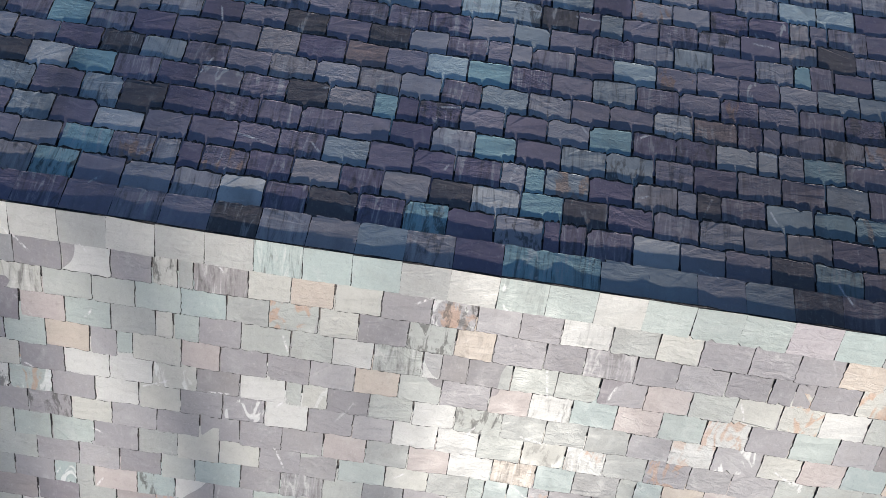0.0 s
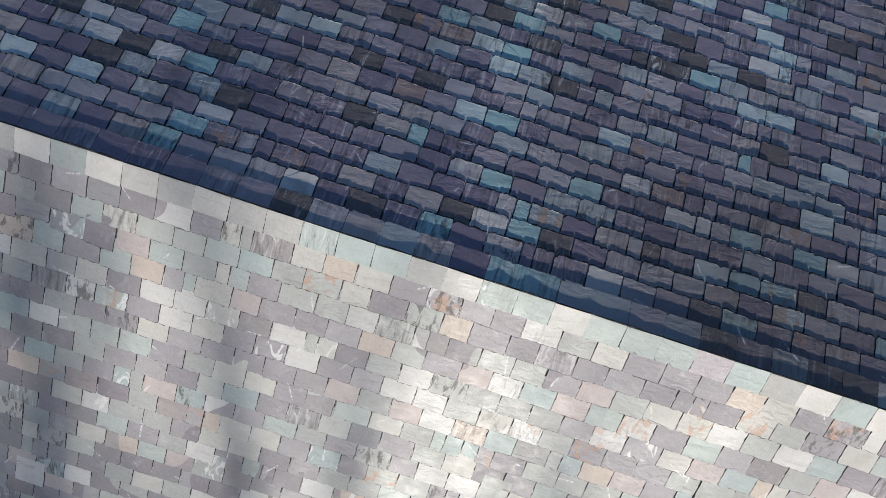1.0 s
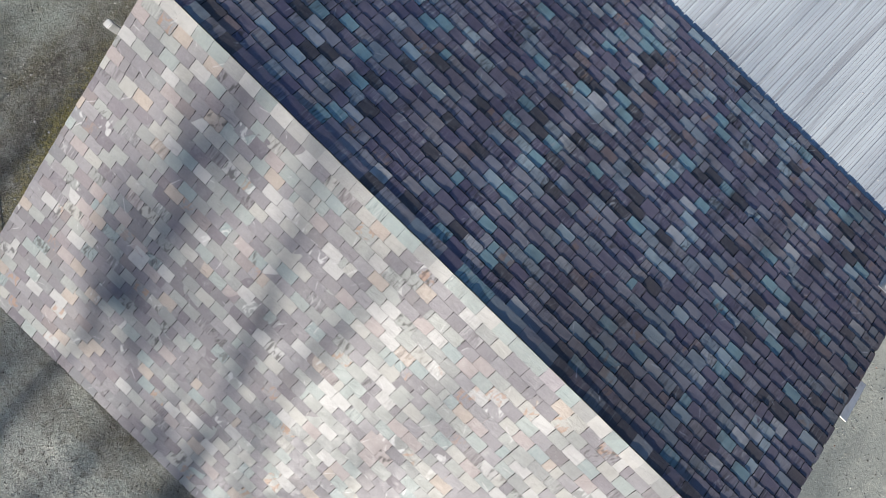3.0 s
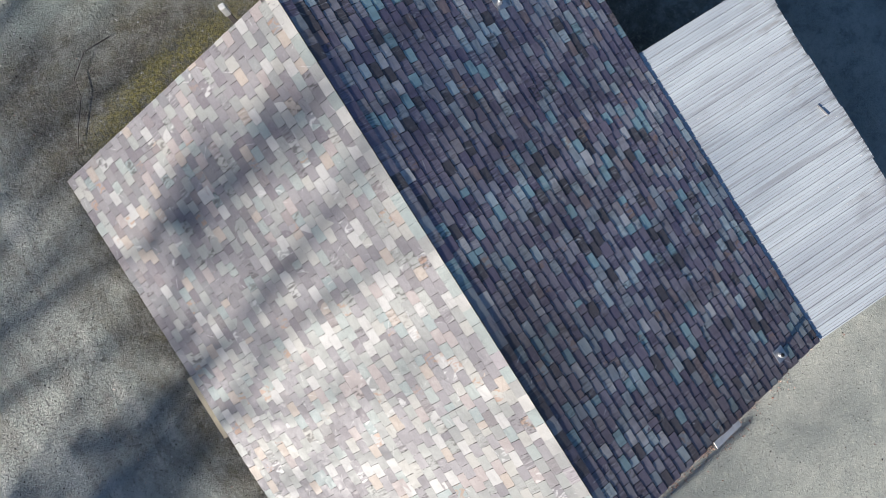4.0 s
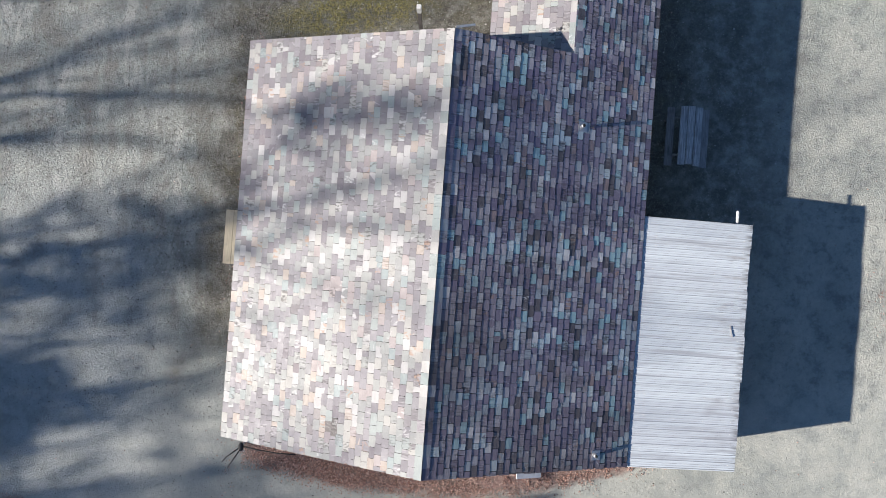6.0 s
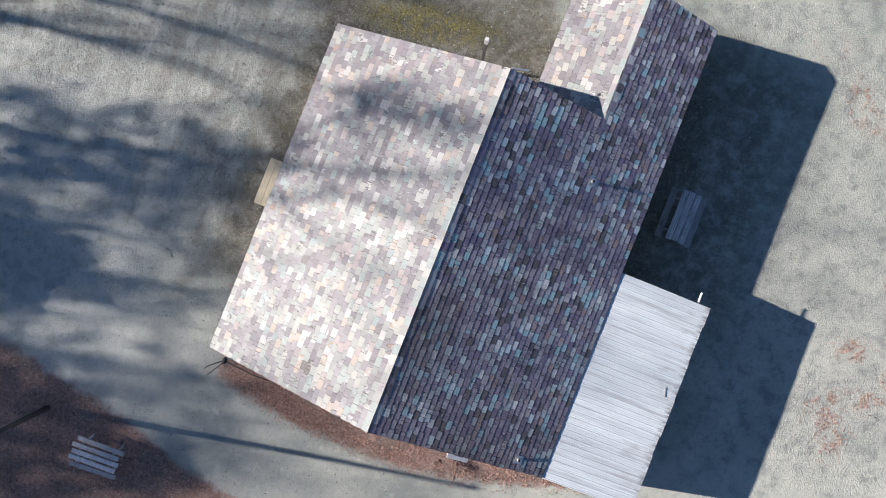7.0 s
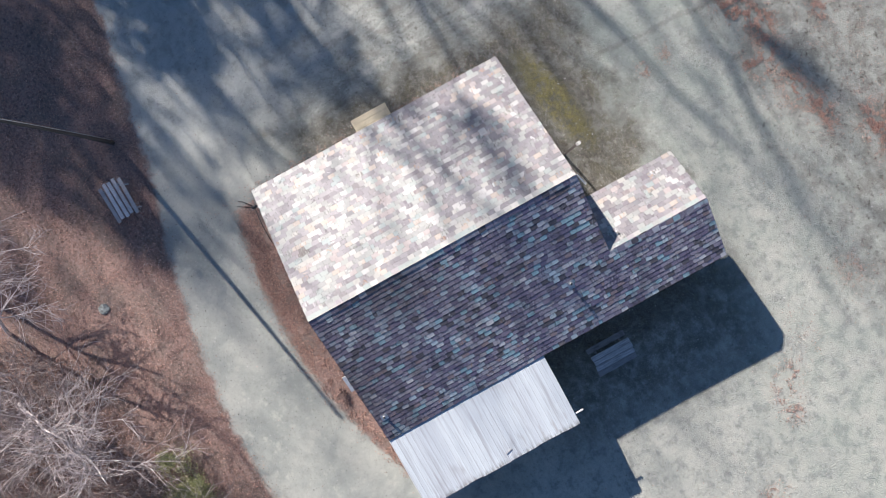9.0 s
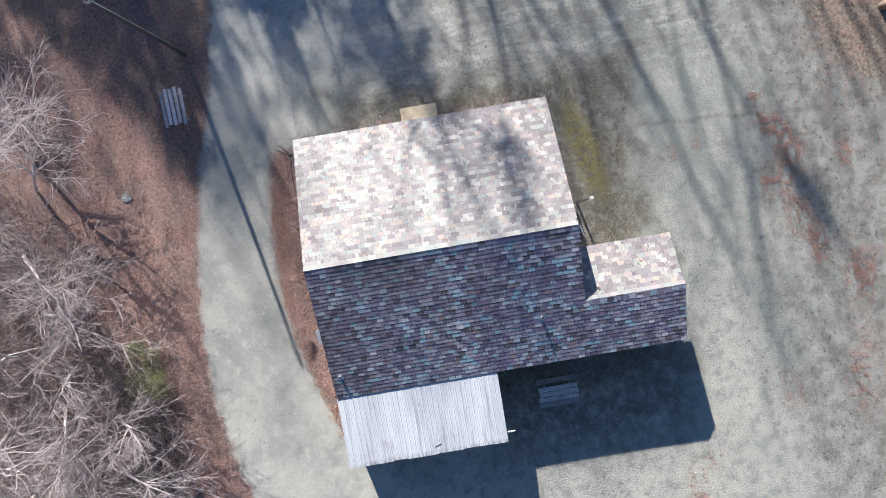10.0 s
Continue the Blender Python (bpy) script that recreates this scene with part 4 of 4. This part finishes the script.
p = p[~((np.abs(p[:, 0]) < 5.5) & (p[:, 1] > -5.3) & (p[:, 1] < 5.8))]
count = len(p)
turn, size, lean_over = rs.uniform(0, 6.283, count), rs.uniform(0.025, 0.06, count), rs.uniform(0.2, 1.1, count)
c, s = np.cos(turn), np.sin(turn)
base = np.array([0.10 * (noise.noise(Vector((float(x) * 0.13, float(y) * 0.13, 3.0))) - 0.3) for x, y in p]) - 0.01
blades = np.empty((count, 3, 3))
for k, (a, b, h) in enumerate(((0.0, -0.010, 0.0), (0.0, 0.010, 0.0), (1.0, 0.0, 1.0))):
    blades[:, k, 0] = p[:, 0] + a * c * size * lean_over - b * s
    blades[:, k, 1] = p[:, 1] + a * s * size * lean_over + b * c
    blades[:, k, 2] = base + h * (size * 0.8 + 0.01)
grass = bpy.data.meshes.new("grass")
grass.from_pydata(blades.reshape(-1, 3).tolist(), [], np.arange(count * 3).reshape(-1, 3).tolist())
tagged(part("grass", grass, grass_mat), "sparse dry pale grass blades on the lawn", "grass", kind="stuff")

# loose grit and pebbles on the worn yard and the bare soil
rs = np.random.RandomState(15)
p = np.concatenate([rs.uniform((-17, -6), (-6, 14), (17000, 2)), rs.uniform((-9, -13), (17, -7), (4200, 2)), rs.uniform((-9, 6.2), (3, 12), (2600, 2)), rs.uniform((6.0, 1.8), (16, 13), (1700, 2)), rs.uniform((-14, 12), (10, 26), (13000, 2))])
count = len(p)
size = rs.uniform(0.008, 0.020, count) * np.where(rs.uniform(0, 1, count) < 0.06, 1.9, 1.0)
turn = rs.uniform(0, 6.283, count)
base = np.array([0.10 * (noise.noise(Vector((float(x) * 0.13, float(y) * 0.13, 3.0))) - 0.3) for x, y in p])
stones = np.empty((count, 6, 3))
for k, (a, b, h) in enumerate(((1.0, 0.0, 0.0), (0.0, 0.75, 0.0), (-1.0, 0.1, 0.0), (0.1, -0.75, 0.0), (0.15, 0.1, 0.7), (0.0, 0.0, -0.5))):
    stones[:, k, 0] = p[:, 0] + (a * np.cos(turn) - b * np.sin(turn)) * size
    stones[:, k, 1] = p[:, 1] + (a * np.sin(turn) + b * np.cos(turn)) * size
    stones[:, k, 2] = base + 0.006 + h * size
sides = [(0, 1, 4), (1, 2, 4), (2, 3, 4), (3, 0, 4), (1, 0, 5), (2, 1, 5), (3, 2, 5), (0, 3, 5)]
gravel = bpy.data.meshes.new("pebbles")
gravel.from_pydata(stones.reshape(-1, 3).tolist(), [], [tuple(6 * k + i for i in q) for k in range(count) for q in sides])
tagged(part("pebbles", gravel, pebble_mat), "pale and dark pebbles scattered over the worn yard", "pebbles", kind="stuff")

# fallen branch and a flat stone
branch = part("fallen_branch", rod([(-4.31, 9.83, 0.03), (-5.05, 9.83, 0.06), (-5.65, 9.35, 0.08), (-5.74, 8.88, 0.06), (-6.31, 8.14, 0.05), (-6.5, 7.84, 0.03)], 0.011, 6), dark_wood)
tagged(branch, "thin crooked fallen branch lying on bare soil", "branch")
bm = bmesh.new()
bmesh.ops.create_icosphere(bm, subdivisions=3, radius=0.25)
for q in bm.verts:
    q.co *= 1 + 0.22 * noise.noise(q.co * 5)
    q.co.z *= 0.13
tagged(part("stone", bm, stone_mat, None, "", pose(-5.1, -14.9, 0.0)), "flat grey stone sunk in the leaf litter", "stone")

# ---- loose things ----
def plank(x0, x1, y0, y1, z0, z1, bevel=0.006):
    return box(x0, x1, y0, y1, z0, z1, bevel)


def picnic_table(x, y, turn):
    table = thing("picnic_table", x, y, 0, "weathered grey wooden picnic table with two benches on the lawn", "picnic table", "picnic tables", turn)
    for k in range(3):
        w = 0.245
        end = (0.0, 0.03, -0.02)[k]
        part("tabletop_board", plank(-0.368 + k * w, -0.368 + (k + 1) * w - 0.016, -0.96 + end, 0.96 + end * 0.7, 0.71, 0.75, 0.010), table_wood, table)
    for s in (-1, 1):
        part("bench_seat", plank(s * 0.575 - 0.13, s * 0.575 + 0.13, -0.97, 0.97, 0.42, 0.455, 0.010), old_bench, table)
    for yy in (-0.62, 0.62):
        for s in (-1, 1):
            part("leg", prism([(s * 0.52, -0.04), (s * 0.62, -0.04), (s * 0.30, 0.71), (s * 0.20, 0.71)], yy - 0.02, yy + 0.02), old_bench, table)
        part("cross_beam", plank(-0.68, 0.68, yy + 0.024, yy + 0.064, 0.33, 0.42), old_bench, table)
        part("top_batten", plank(-0.35, 0.35, yy + 0.024, yy + 0.064, 0.62, 0.71), old_bench, table)
    return table


picnic_table(7.92, 4.66, 0)


def plank_table(x, y, turn):
    table = thing("plank_table", x, y, 0, "low weathered table of five spaced grey planks on leaf litter", "table", "", turn)
    for o, z, slide, tilt in ((-0.475, 0.64, -0.05, 0.8), (-0.235, 0.67, 0.03, -0.6), (0.0, 0.67, -0.01, 0.4), (0.235, 0.67, 0.05, -0.3), (0.475, 0.64, -0.06, -1.0)):
        part("tabletop_board", plank(o - 0.085, o + 0.085, -0.90 + slide, 0.90 + slide, z - 0.045, z, 0.012), grey_wood, table, "", pose(0, 0, 0, 0, 0, tilt))
    for yy in (-0.6, 0.6):
        for s in (-1, 1):
            part("leg", prism([(s * 0.44, -0.04), (s * 0.53, -0.04), (s * 0.33, 0.57), (s * 0.24, 0.57)], yy - 0.02, yy + 0.02), grey_wood, table)
        part("top_batten", plank(-0.56, 0.56, yy + 0.024, yy + 0.064, 0.52, 0.595), grey_wood, table)
    return table


plank_table(-9.03, -11.57, 92)

# light pole
pole = thing("light_pole", -11.70, -10.81, 0, "tall leaning wooden light pole with a white lamp head", "light pole")
v, f = tubes([[(Vector((0, 0, -0.2)), 0.115), (Vector((0.10, -0.12, 2.5)), 0.10), (Vector((0.24, -0.28, 5.2)), 0.085), (Vector((0.37, -0.42, 7.55)), 0.07)]], 12)
part("pole", mesh_of("pole", v, f, True), pole_wood, pole)
part("arm", rod([(0.36, -0.42, 7.45), (0.20, -0.26, 7.58), (0.0, -0.04, 7.62), (-0.25, 0.16, 7.62)], 0.025), steel, pole)
part("lamp_head", box(-0.36, 0.30, -0.14, 0.14, -0.06, 0.07, 0.03), white_paint, pole, "white lamp housing", pose(-0.46, 0.22, 7.63, 0, 0, -16))
# steel cable up the pole, set there to draw its bright lit edge
part("cable", rod([(0.0, 0.115, 0.3), (0.10, -0.01, 2.5), (0.24, -0.185, 5.2), (0.37, -0.34, 7.4)], 0.014), steel, pole)
part("bracket", box(0.27, 0.47, -0.52, -0.32, 7.25, 7.42, 0.02), steel, pole)

# post by the north gable
post = thing("post", -1.09, 7.27, 0, "square dark wooden post with a tall white cap", "post")
part("shaft", box(-0.05, 0.05, -0.05, 0.05, -0.1, 2.66, 0.006), dark_wood, post)
part("cap", box(-0.07, 0.07, -0.065, 0.065, 2.64, 3.01, 0.015), white_paint, post, "white cap")

# stoop on the west side
stoop = thing("stoop", -6.25, 0.24, 0, "low tan wooden entry stoop under the eave", "stoop")
for k in range(6):
    part("deck_board", plank(-0.79 + k * 0.263, -0.79 + (k + 1) * 0.263 - 0.005, -0.885, 0.885, 0.66, 0.70), stoop_wood, stoop)
for xx in (-0.74, 0.6):
    for yy in (-0.82, 0.72):
        part("post", box(xx, xx + 0.1, yy, yy + 0.1, -0.12, 0.66), stoop_wood, stoop)
part("rim_board", plank(-0.80, -0.765, -0.88, 0.88, 0.50, 0.655), stoop_wood, stoop)

# vent pipes through the roof
def vent_pipe(x, y, high, label):
    pipe = thing("vent_pipe", x, y, roof_z(x), label, "vent pipe", "roof vents")
    part("pipe", rod([(0, 0, -0.15), (0, 0, high)], 0.055, 14), steel, pipe)
    part("rim", rod([(0, 0, high - 0.02), (0, 0, high + 0.004)], 0.061, 14), steel, pipe)
    # a black disc paints in the shade inside the solid pipe
    part("opening", rod([(0, 0, high), (0, 0, high + 0.007)], 0.044, 14), black_rubber, pipe, "black disc painted in as the pipe's shaded mouth")
    part("flashing", box(-0.14, 0.14, -0.14, 0.14, 0.018, 0.026), steel, pipe, "", pose(0, 0, 0, 0, math.degrees(math.atan(PITCH)), 0))


vent_pipe(3.76, 4.06, 0.20, "short metal vent pipe on the slate roof")
vent_pipe(4.93, -5.21, 0.11, "short metal vent pipe near the roof corner")

# service mast on the south-west corner
mast = thing("service_mast", -5.22, -5.62, 0, "dark electric service mast with loose wires at the roof corner", "service mast")
part("conduit", rod([(0.0, 0.26, 0.2), (0.0, 0.26, 2.4), (0.0, -0.07, 2.6), (0.0, -0.07, 3.02)], 0.03), steel, mast)
cap_shape = bmesh.new()
bmesh.ops.create_uvsphere(cap_shape, u_segments=14, v_segments=8, radius=0.085)
for q in cap_shape.verts:
    q.co = Vector((q.co.x * 0.9, q.co.y * 1.35 - (0.05 if q.co.z < 0 else 0.0), q.co.z * 0.85))
part("weatherhead", cap_shape, black_rubber, mast, "rounded dark weatherhead", pose(0.0, -0.09, 3.06))
for k in range(3):
    part("insulator", rod([(-0.05 + 0.05 * k, -0.19, 3.00), (-0.06 + 0.06 * k, -0.26, 2.98)], 0.018, 8), white_paint, mast, "small white insulator")
part("wire", rod([(-0.05, -0.14, 3.06), (-0.25, -0.3, 3.12), (-0.40, -0.42, 3.08), (-0.55, -0.62, 2.92)], 0.018), black_rubber, mast)
part("wire", rod([(0.0, -0.14, 3.04), (-0.12, -0.36, 3.10), (-0.36, -0.74, 3.0)], 0.018), black_rubber, mast)
part("wire", rod([(0.05, -0.10, 3.04), (0.5, -0.16, 3.06), (1.1, -0.14, 3.25), (1.66, -0.08, 3.42)], 0.016), black_rubber, mast)


# ---- parked car ----
def side_shell(outline, half, tuck, z_turn):
    """A body from a side outline: full width low down, drawn in above z_turn."""
    bm = bmesh.new()
    rings = []
    for y in (-1, -0.86, 0.86, 1):
        ring = []
        for x, z in outline:
            pull = tuck * max(0.0, z - z_turn)
            inset = 0.045 if abs(y) == 1 else 0.0
            ring.append(bm.verts.new((x * (1 - inset * 0.4), y * (half - pull), z - (0.03 if abs(y) == 1 and z > z_turn else 0.0))))
        rings.append(ring)
    n = len(outline)
    for a, b in zip(rings, rings[1:]):
        for i in range(n):
            bm.faces.new((a[i], a[(i + 1) % n], b[(i + 1) % n], b[i]))
    bm.faces.new(rings[0][::-1])
    bm.faces.new(rings[-1])
    bmesh.ops.recalc_face_normals(bm, faces=bm.faces[:])
    bmesh.ops.bevel(bm, geom=[e for e in bm.edges if e.calc_face_angle(0) > 0.45], offset=0.035, segments=2, affect="EDGES")
    return bm


car = thing("car", -20.76, -7.26, 0, "silver hatchback parked on the lawn with a lettered dark rear window", "car", "", 24)
part("body", side_shell([(-2.15, 0.30), (-2.2, 0.62), (-2.05, 0.82), (-1.15, 0.98), (1.75, 1.02), (2.12, 0.92), (2.18, 0.55), (2.1, 0.28)], 0.88, 0.10, 0.6), car_paint, car)
part("cabin", side_shell([(-1.15, 0.96), (-0.45, 1.44), (0.1, 1.52), (1.2, 1.50), (1.50, 1.42), (1.86, 1.0)], 0.80, 0.24, 0.98), car_paint, car, "silver roof")
rear = part("rear_window", box(-0.02, 0.02, -0.60, 0.60, -0.21, 0.21, 0.015), dark_glass, car, "dark rear window", pose(1.735, 0, 1.22, 0, -38.5, 0))
for k, (w, o) in enumerate(((0.62, 0.11), (0.78, 0.02), (0.40, -0.07))):
    part("lettering", box(0.021, 0.024, -w / 2, w / 2, o - 0.022, o + 0.022), pale_print, rear)
part("windscreen", box(-0.02, 0.02, -0.60, 0.60, -0.32, 0.32, 0.015), dark_glass, car, "", pose(-0.80, 0, 1.225, 0, 56, 0))
BOW = [(1.86, -0.86), (2.06, -0.78), (2.19, -0.5), (2.25, 0.0), (2.19, 0.5), (2.06, 0.78), (1.86, 0.86)]
part("bumper", rod([(x, y, 0.52) for x, y in BOW], 0.13, 12), grey_plastic, car, "grey rear bumper")
part("bumper_trim", rod([(x + 0.06, y * 1.05, 0.62) for x, y in BOW], 0.035, 8), pale_print, car, "pale bumper strip")
part("tailgate_trim", rod([(x - 0.13, y * 0.9, 0.99) for x, y in BOW[1:-1]], 0.022, 8), pale_print, car, "pale tailgate strip")
part("tailgate", box(1.92, 2.15, -0.55, 0.55, 0.93, 1.0, 0.02), grey_plastic, car, "grey tailgate panel", pose(0, 0, 0.02, 0, 0, 0))
part("plate", box(2.185, 2.20, -0.22, 0.22, 0.70, 0.81), pale_print, car)
for s in (-1, 1):
    part("tail_light", box(1.86, 2.14, s * 0.72 - 0.11, s * 0.72 + 0.11, 0.80, 1.06, 0.03), red_lens, car, "red tail light")
    part("side_window", box(-0.75, 1.25, s * 0.735 - 0.01, s * 0.735 + 0.01, 1.06, 1.36, 0.01), dark_glass, car, "", pose(0, 0, 0, 0, 0, 0))
    part("wing_mirror", box(-0.85, -0.70, s * 0.93 - 0.09, s * 0.93 + 0.09, 0.98, 1.10, 0.03), grey_plastic, car)
    for xx in (-1.35, 1.30):
        wheel = part("wheel", rod([(xx, s * 0.66, 0.31), (xx, s * 0.86, 0.31)], 0.31, 24), black_rubber, car)
        part("rim", rod([(xx, s * 0.855, 0.31), (xx, s * 0.872, 0.31)], 0.20, 20), steel, wheel)


# ---- slates ----
ROW, WIDE, LONG, THICK = 0.1915, 0.296, 0.30, 0.008
LEAN_ANGLE = math.atan(PITCH)


def slate_shape(rng, w, length=LONG, thick=THICK, worn=1.0, flare=0.004, ragged=0.12):
    """Verts and faces of one riven slate: x down the slope from its head, y across, z out of the roof."""
    h = w / 2
    j = lambda s: rng.uniform(-s, s) * worn
    skew, bow = j(0.005), j(0.003)
    nick = [rng.uniform(0.002, 0.011) if rng.random() > ragged else rng.uniform(0.012, 0.034) for _ in range(2)]
    side = lambda q: [(length * a, q * (h + j(0.0035))) for a in (0.44, 0.56, 0.66, 0.75, 0.83, 0.91)]
    edge = []
    for q in (-0.84, -0.66, -0.46, -0.28, -0.10, 0.10, 0.28, 0.46, 0.66, 0.84):
        edge.append((length + skew * q + bow * (1 - q * q) + j(0.0045), q * h + j(0.006)))
    if rng.random() < ragged:
        k = rng.randrange(1, 6)
        edge[k] = (edge[k][0] - rng.uniform(0.008, 0.022), edge[k][1])
    a, b = nick
    corner0 = [(length - skew - a, -h + j(0.002)), (length - skew - a * rng.uniform(0.15, 0.5), -h + a * rng.uniform(0.3, 0.9))]
    corner1 = [(length + skew - b * rng.uniform(0.15, 0.5), h - b * rng.uniform(0.3, 0.9)), (length + skew - b, h + j(0.002))]
    out = [(0.0, -h), *side(-1), *corner0, *edge, *corner1, *side(1)[::-1], (0.0, h)]
    n = len(out)
    verts = [(x, y, thick + (j(0.0012) if 0 < k < n - 1 else 0)) for k, (x, y) in enumerate(out)]
    verts += [(x + (flare * rng.uniform(0.3, 1.3) if x > length * 0.9 else 0.0), y + (0.003 if y > 0 else -0.003), 0.0) for x, y in out]
    faces = [tuple(range(n))] + [(i + 1, i, i + n, i + 1 + n) for i in range(n - 1)]
    return verts, faces


def slope_frame(x, z, way):
    """Origin on a ridge at y = 0; x axis down the slope (way -1 west, 1 east), z out of it."""
    down = Vector((way * math.cos(LEAN_ANGLE), 0, -math.sin(LEAN_ANGLE)))
    out = Vector((way * math.sin(LEAN_ANGLE), 0, math.cos(LEAN_ANGLE)))
    across = out.cross(down)
    return Matrix.Translation((x, 0, z)) @ Matrix((down, across, out)).transposed().to_4x4()


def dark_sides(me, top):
    """The riven edges take the dark edge material, which also paints in the shade at joints and butts; each slate's
    first face is its top.
    """
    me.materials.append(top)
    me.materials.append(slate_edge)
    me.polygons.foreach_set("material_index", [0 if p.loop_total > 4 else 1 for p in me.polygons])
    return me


rng = random.Random(11)
JOINT = {slate_one: 0.008, shaded_purple_one: 0.013}
# flare spreads the dark edge at each butt so that it shows from above
RAGGED = {slate_one: (0.010, 0.06), shaded_purple_one: (0.020, 0.14)}
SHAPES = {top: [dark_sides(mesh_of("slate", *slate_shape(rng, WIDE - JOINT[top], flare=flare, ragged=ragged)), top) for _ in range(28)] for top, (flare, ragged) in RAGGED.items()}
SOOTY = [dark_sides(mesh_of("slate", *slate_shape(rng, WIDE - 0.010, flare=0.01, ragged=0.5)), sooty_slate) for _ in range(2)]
CAPS = {top: [dark_sides(mesh_of("ridge_slate", *slate_shape(rng, 0.304, 0.213, 0.014, 0.6)), top) for _ in range(8)] for top in (ridge_mat, shaded_purple_one)}
TILT_IN = 0.026


def lay_slates(frame_of, roof, spans, rows, near, seed, single, joined, tilt=TILT_IN):
    """Courses in half bond from the ridge down; near(s, y) tells which slates are objects of their own, the rest are joined."""
    r = random.Random(seed)
    sign = frame_of.to_3x3().col[1].y
    verts, faces = [], []
    for row in range(rows):
        butt = (row + 1) * ROW + 0.207
        y0, y1 = spans(butt)
        sag, wave = r.uniform(-0.005, 0.005), r.uniform(0, 6.28)
        cuts, y = [], y0 - WIDE + (0.5 if row % 2 else 0.0) * WIDE + r.uniform(-0.03, 0.03)
        while y < y1 + WIDE:
            cuts.append(y + r.gauss(0, 0.012))
            if r.random() < 0.04:
                cuts.append(y + WIDE * r.uniform(0.4, 0.6))
            y += WIDE
        for y, following in zip(cuts, cuts[1:]):
            a, b = max(y, y0 - 0.015), min(following, y1 + 0.015)
            if b - a < 0.07:
                continue
            mid, odd = (a + b) / 2, r.random()
            last = row == rows - 1 or a < y0 or b > y1
            slip = 0.0 if odd > 0.03 or last else r.uniform(0.008, 0.035)
            turn = r.gauss(0, 0.45) if odd > 0.02 or last else r.uniform(-3.5, 3.5)
            lift = r.uniform(0.0, 0.0025) + (0.004 if odd < 0.04 else 0)
            m = frame_of @ Matrix.Translation((butt - LONG + slip + sag + 0.004 * math.sin(mid * 1.3 + wave) + r.gauss(0, 0.003), sign * mid, lift - 0.004)) @ Matrix.Rotation(radians(turn), 4, "Z") @ Matrix.Rotation(-tilt, 4, "Y")
            if seed == 21 and abs(butt - 2.82) < 0.2 and -4.85 < mid < -4.50:
                part("slate", SOOTY[row % 2], sooty_slate, roof, "soot-dark slate", m)
                continue
            if near(butt, mid) and 0.8 < (b - a) / WIDE < 1.2:
                part("slate", r.choice(SHAPES[single]), single, roof, "", m @ Matrix.Diagonal((1, (b - a - JOINT[single]) / (WIDE - JOINT[single]), 1, 1)))
                continue
            length = LONG if odd < 0.98 or last else LONG - r.uniform(0.015, 0.05)
            v, f = slate_shape(r, b - a - JOINT[single], length, THICK * r.uniform(0.85, 1.3), r.uniform(0.7, 1.4), *RAGGED[single])
            o = len(verts)
            verts += [m @ Vector(p) for p in v]
            faces += [tuple(i + o for i in q) for q in f]
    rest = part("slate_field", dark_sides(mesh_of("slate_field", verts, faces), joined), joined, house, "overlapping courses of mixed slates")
    rest["kind"] = "stuff"


ROWS_DOWN = 32
lay_slates(slope_frame(0, ZR, -1), roof_west, lambda s: (Y0, Y1), ROWS_DOWN, lambda s, y: s < 1.75 and -1.5 < y < 2.7, 21, slate_one, slate_many)
lay_slates(slope_frame(0, ZR, 1), roof_east, lambda s: (Y0, Y1 if s < XW / math.cos(LEAN_ANGLE) + 0.1 else Y2), ROWS_DOWN, lambda s, y: s < 1.75 and -1.5 < y < 2.7, 22, shaded_purple_one, shaded_purple_many, 0.040)
lay_slates(slope_frame(XW, ZW, -1), roof_wing, lambda s: (Y1 + 0.01, Y2), 12, lambda s, y: False, 23, slate_one, slate_many)


def ridge_caps(x, z, way, roof, y0, y1, seed, over, top):
    r = random.Random(seed)
    f = slope_frame(x, z, way)
    sign = f.to_3x3().col[1].y
    count = round((y1 - y0) / 0.308)
    for k in range(count):
        y = y0 + (k + 0.5) * (y1 - y0) / count - 0.155
        at = f @ Matrix.Translation((-0.006 - over, sign * (y + 0.155), 0.010 + over + r.uniform(0, 0.003))) @ Matrix.Rotation(radians(r.gauss(0, 0.7)), 4, "Z") @ Matrix.Rotation(radians(r.uniform(-0.6, 0.3)), 4, "Y")
        part("ridge_slate", r.choice(CAPS[top]), top, roof, "", at)


ridge_caps(0, ZR, -1, roof_west, Y0, Y1, 31, 0.006, ridge_mat)
ridge_caps(0, ZR, 1, roof_east, Y0, Y1, 32, -0.003, shaded_purple_one)
ridge_caps(XW, ZW, -1, roof_wing, Y1, Y2, 33, 0.0, ridge_mat)
ridge_caps(XW, ZW, 1, roof_wing, Y1 - 0.3, Y2, 34, 0.006, shaded_purple_one)

# the dark open joint along the ridge, drawn as a raised near-black strand
r = random.Random(41)
joint = [[(Vector((0.006 + r.uniform(-0.004, 0.004), Y0 + 0.02 + k * (Y1 - Y0 - 0.04) / 90, ZR + 0.024 + r.uniform(-0.004, 0.003))), r.uniform(0.004, 0.010)) for k in range(91)]]
v, f = tubes(joint, 5)
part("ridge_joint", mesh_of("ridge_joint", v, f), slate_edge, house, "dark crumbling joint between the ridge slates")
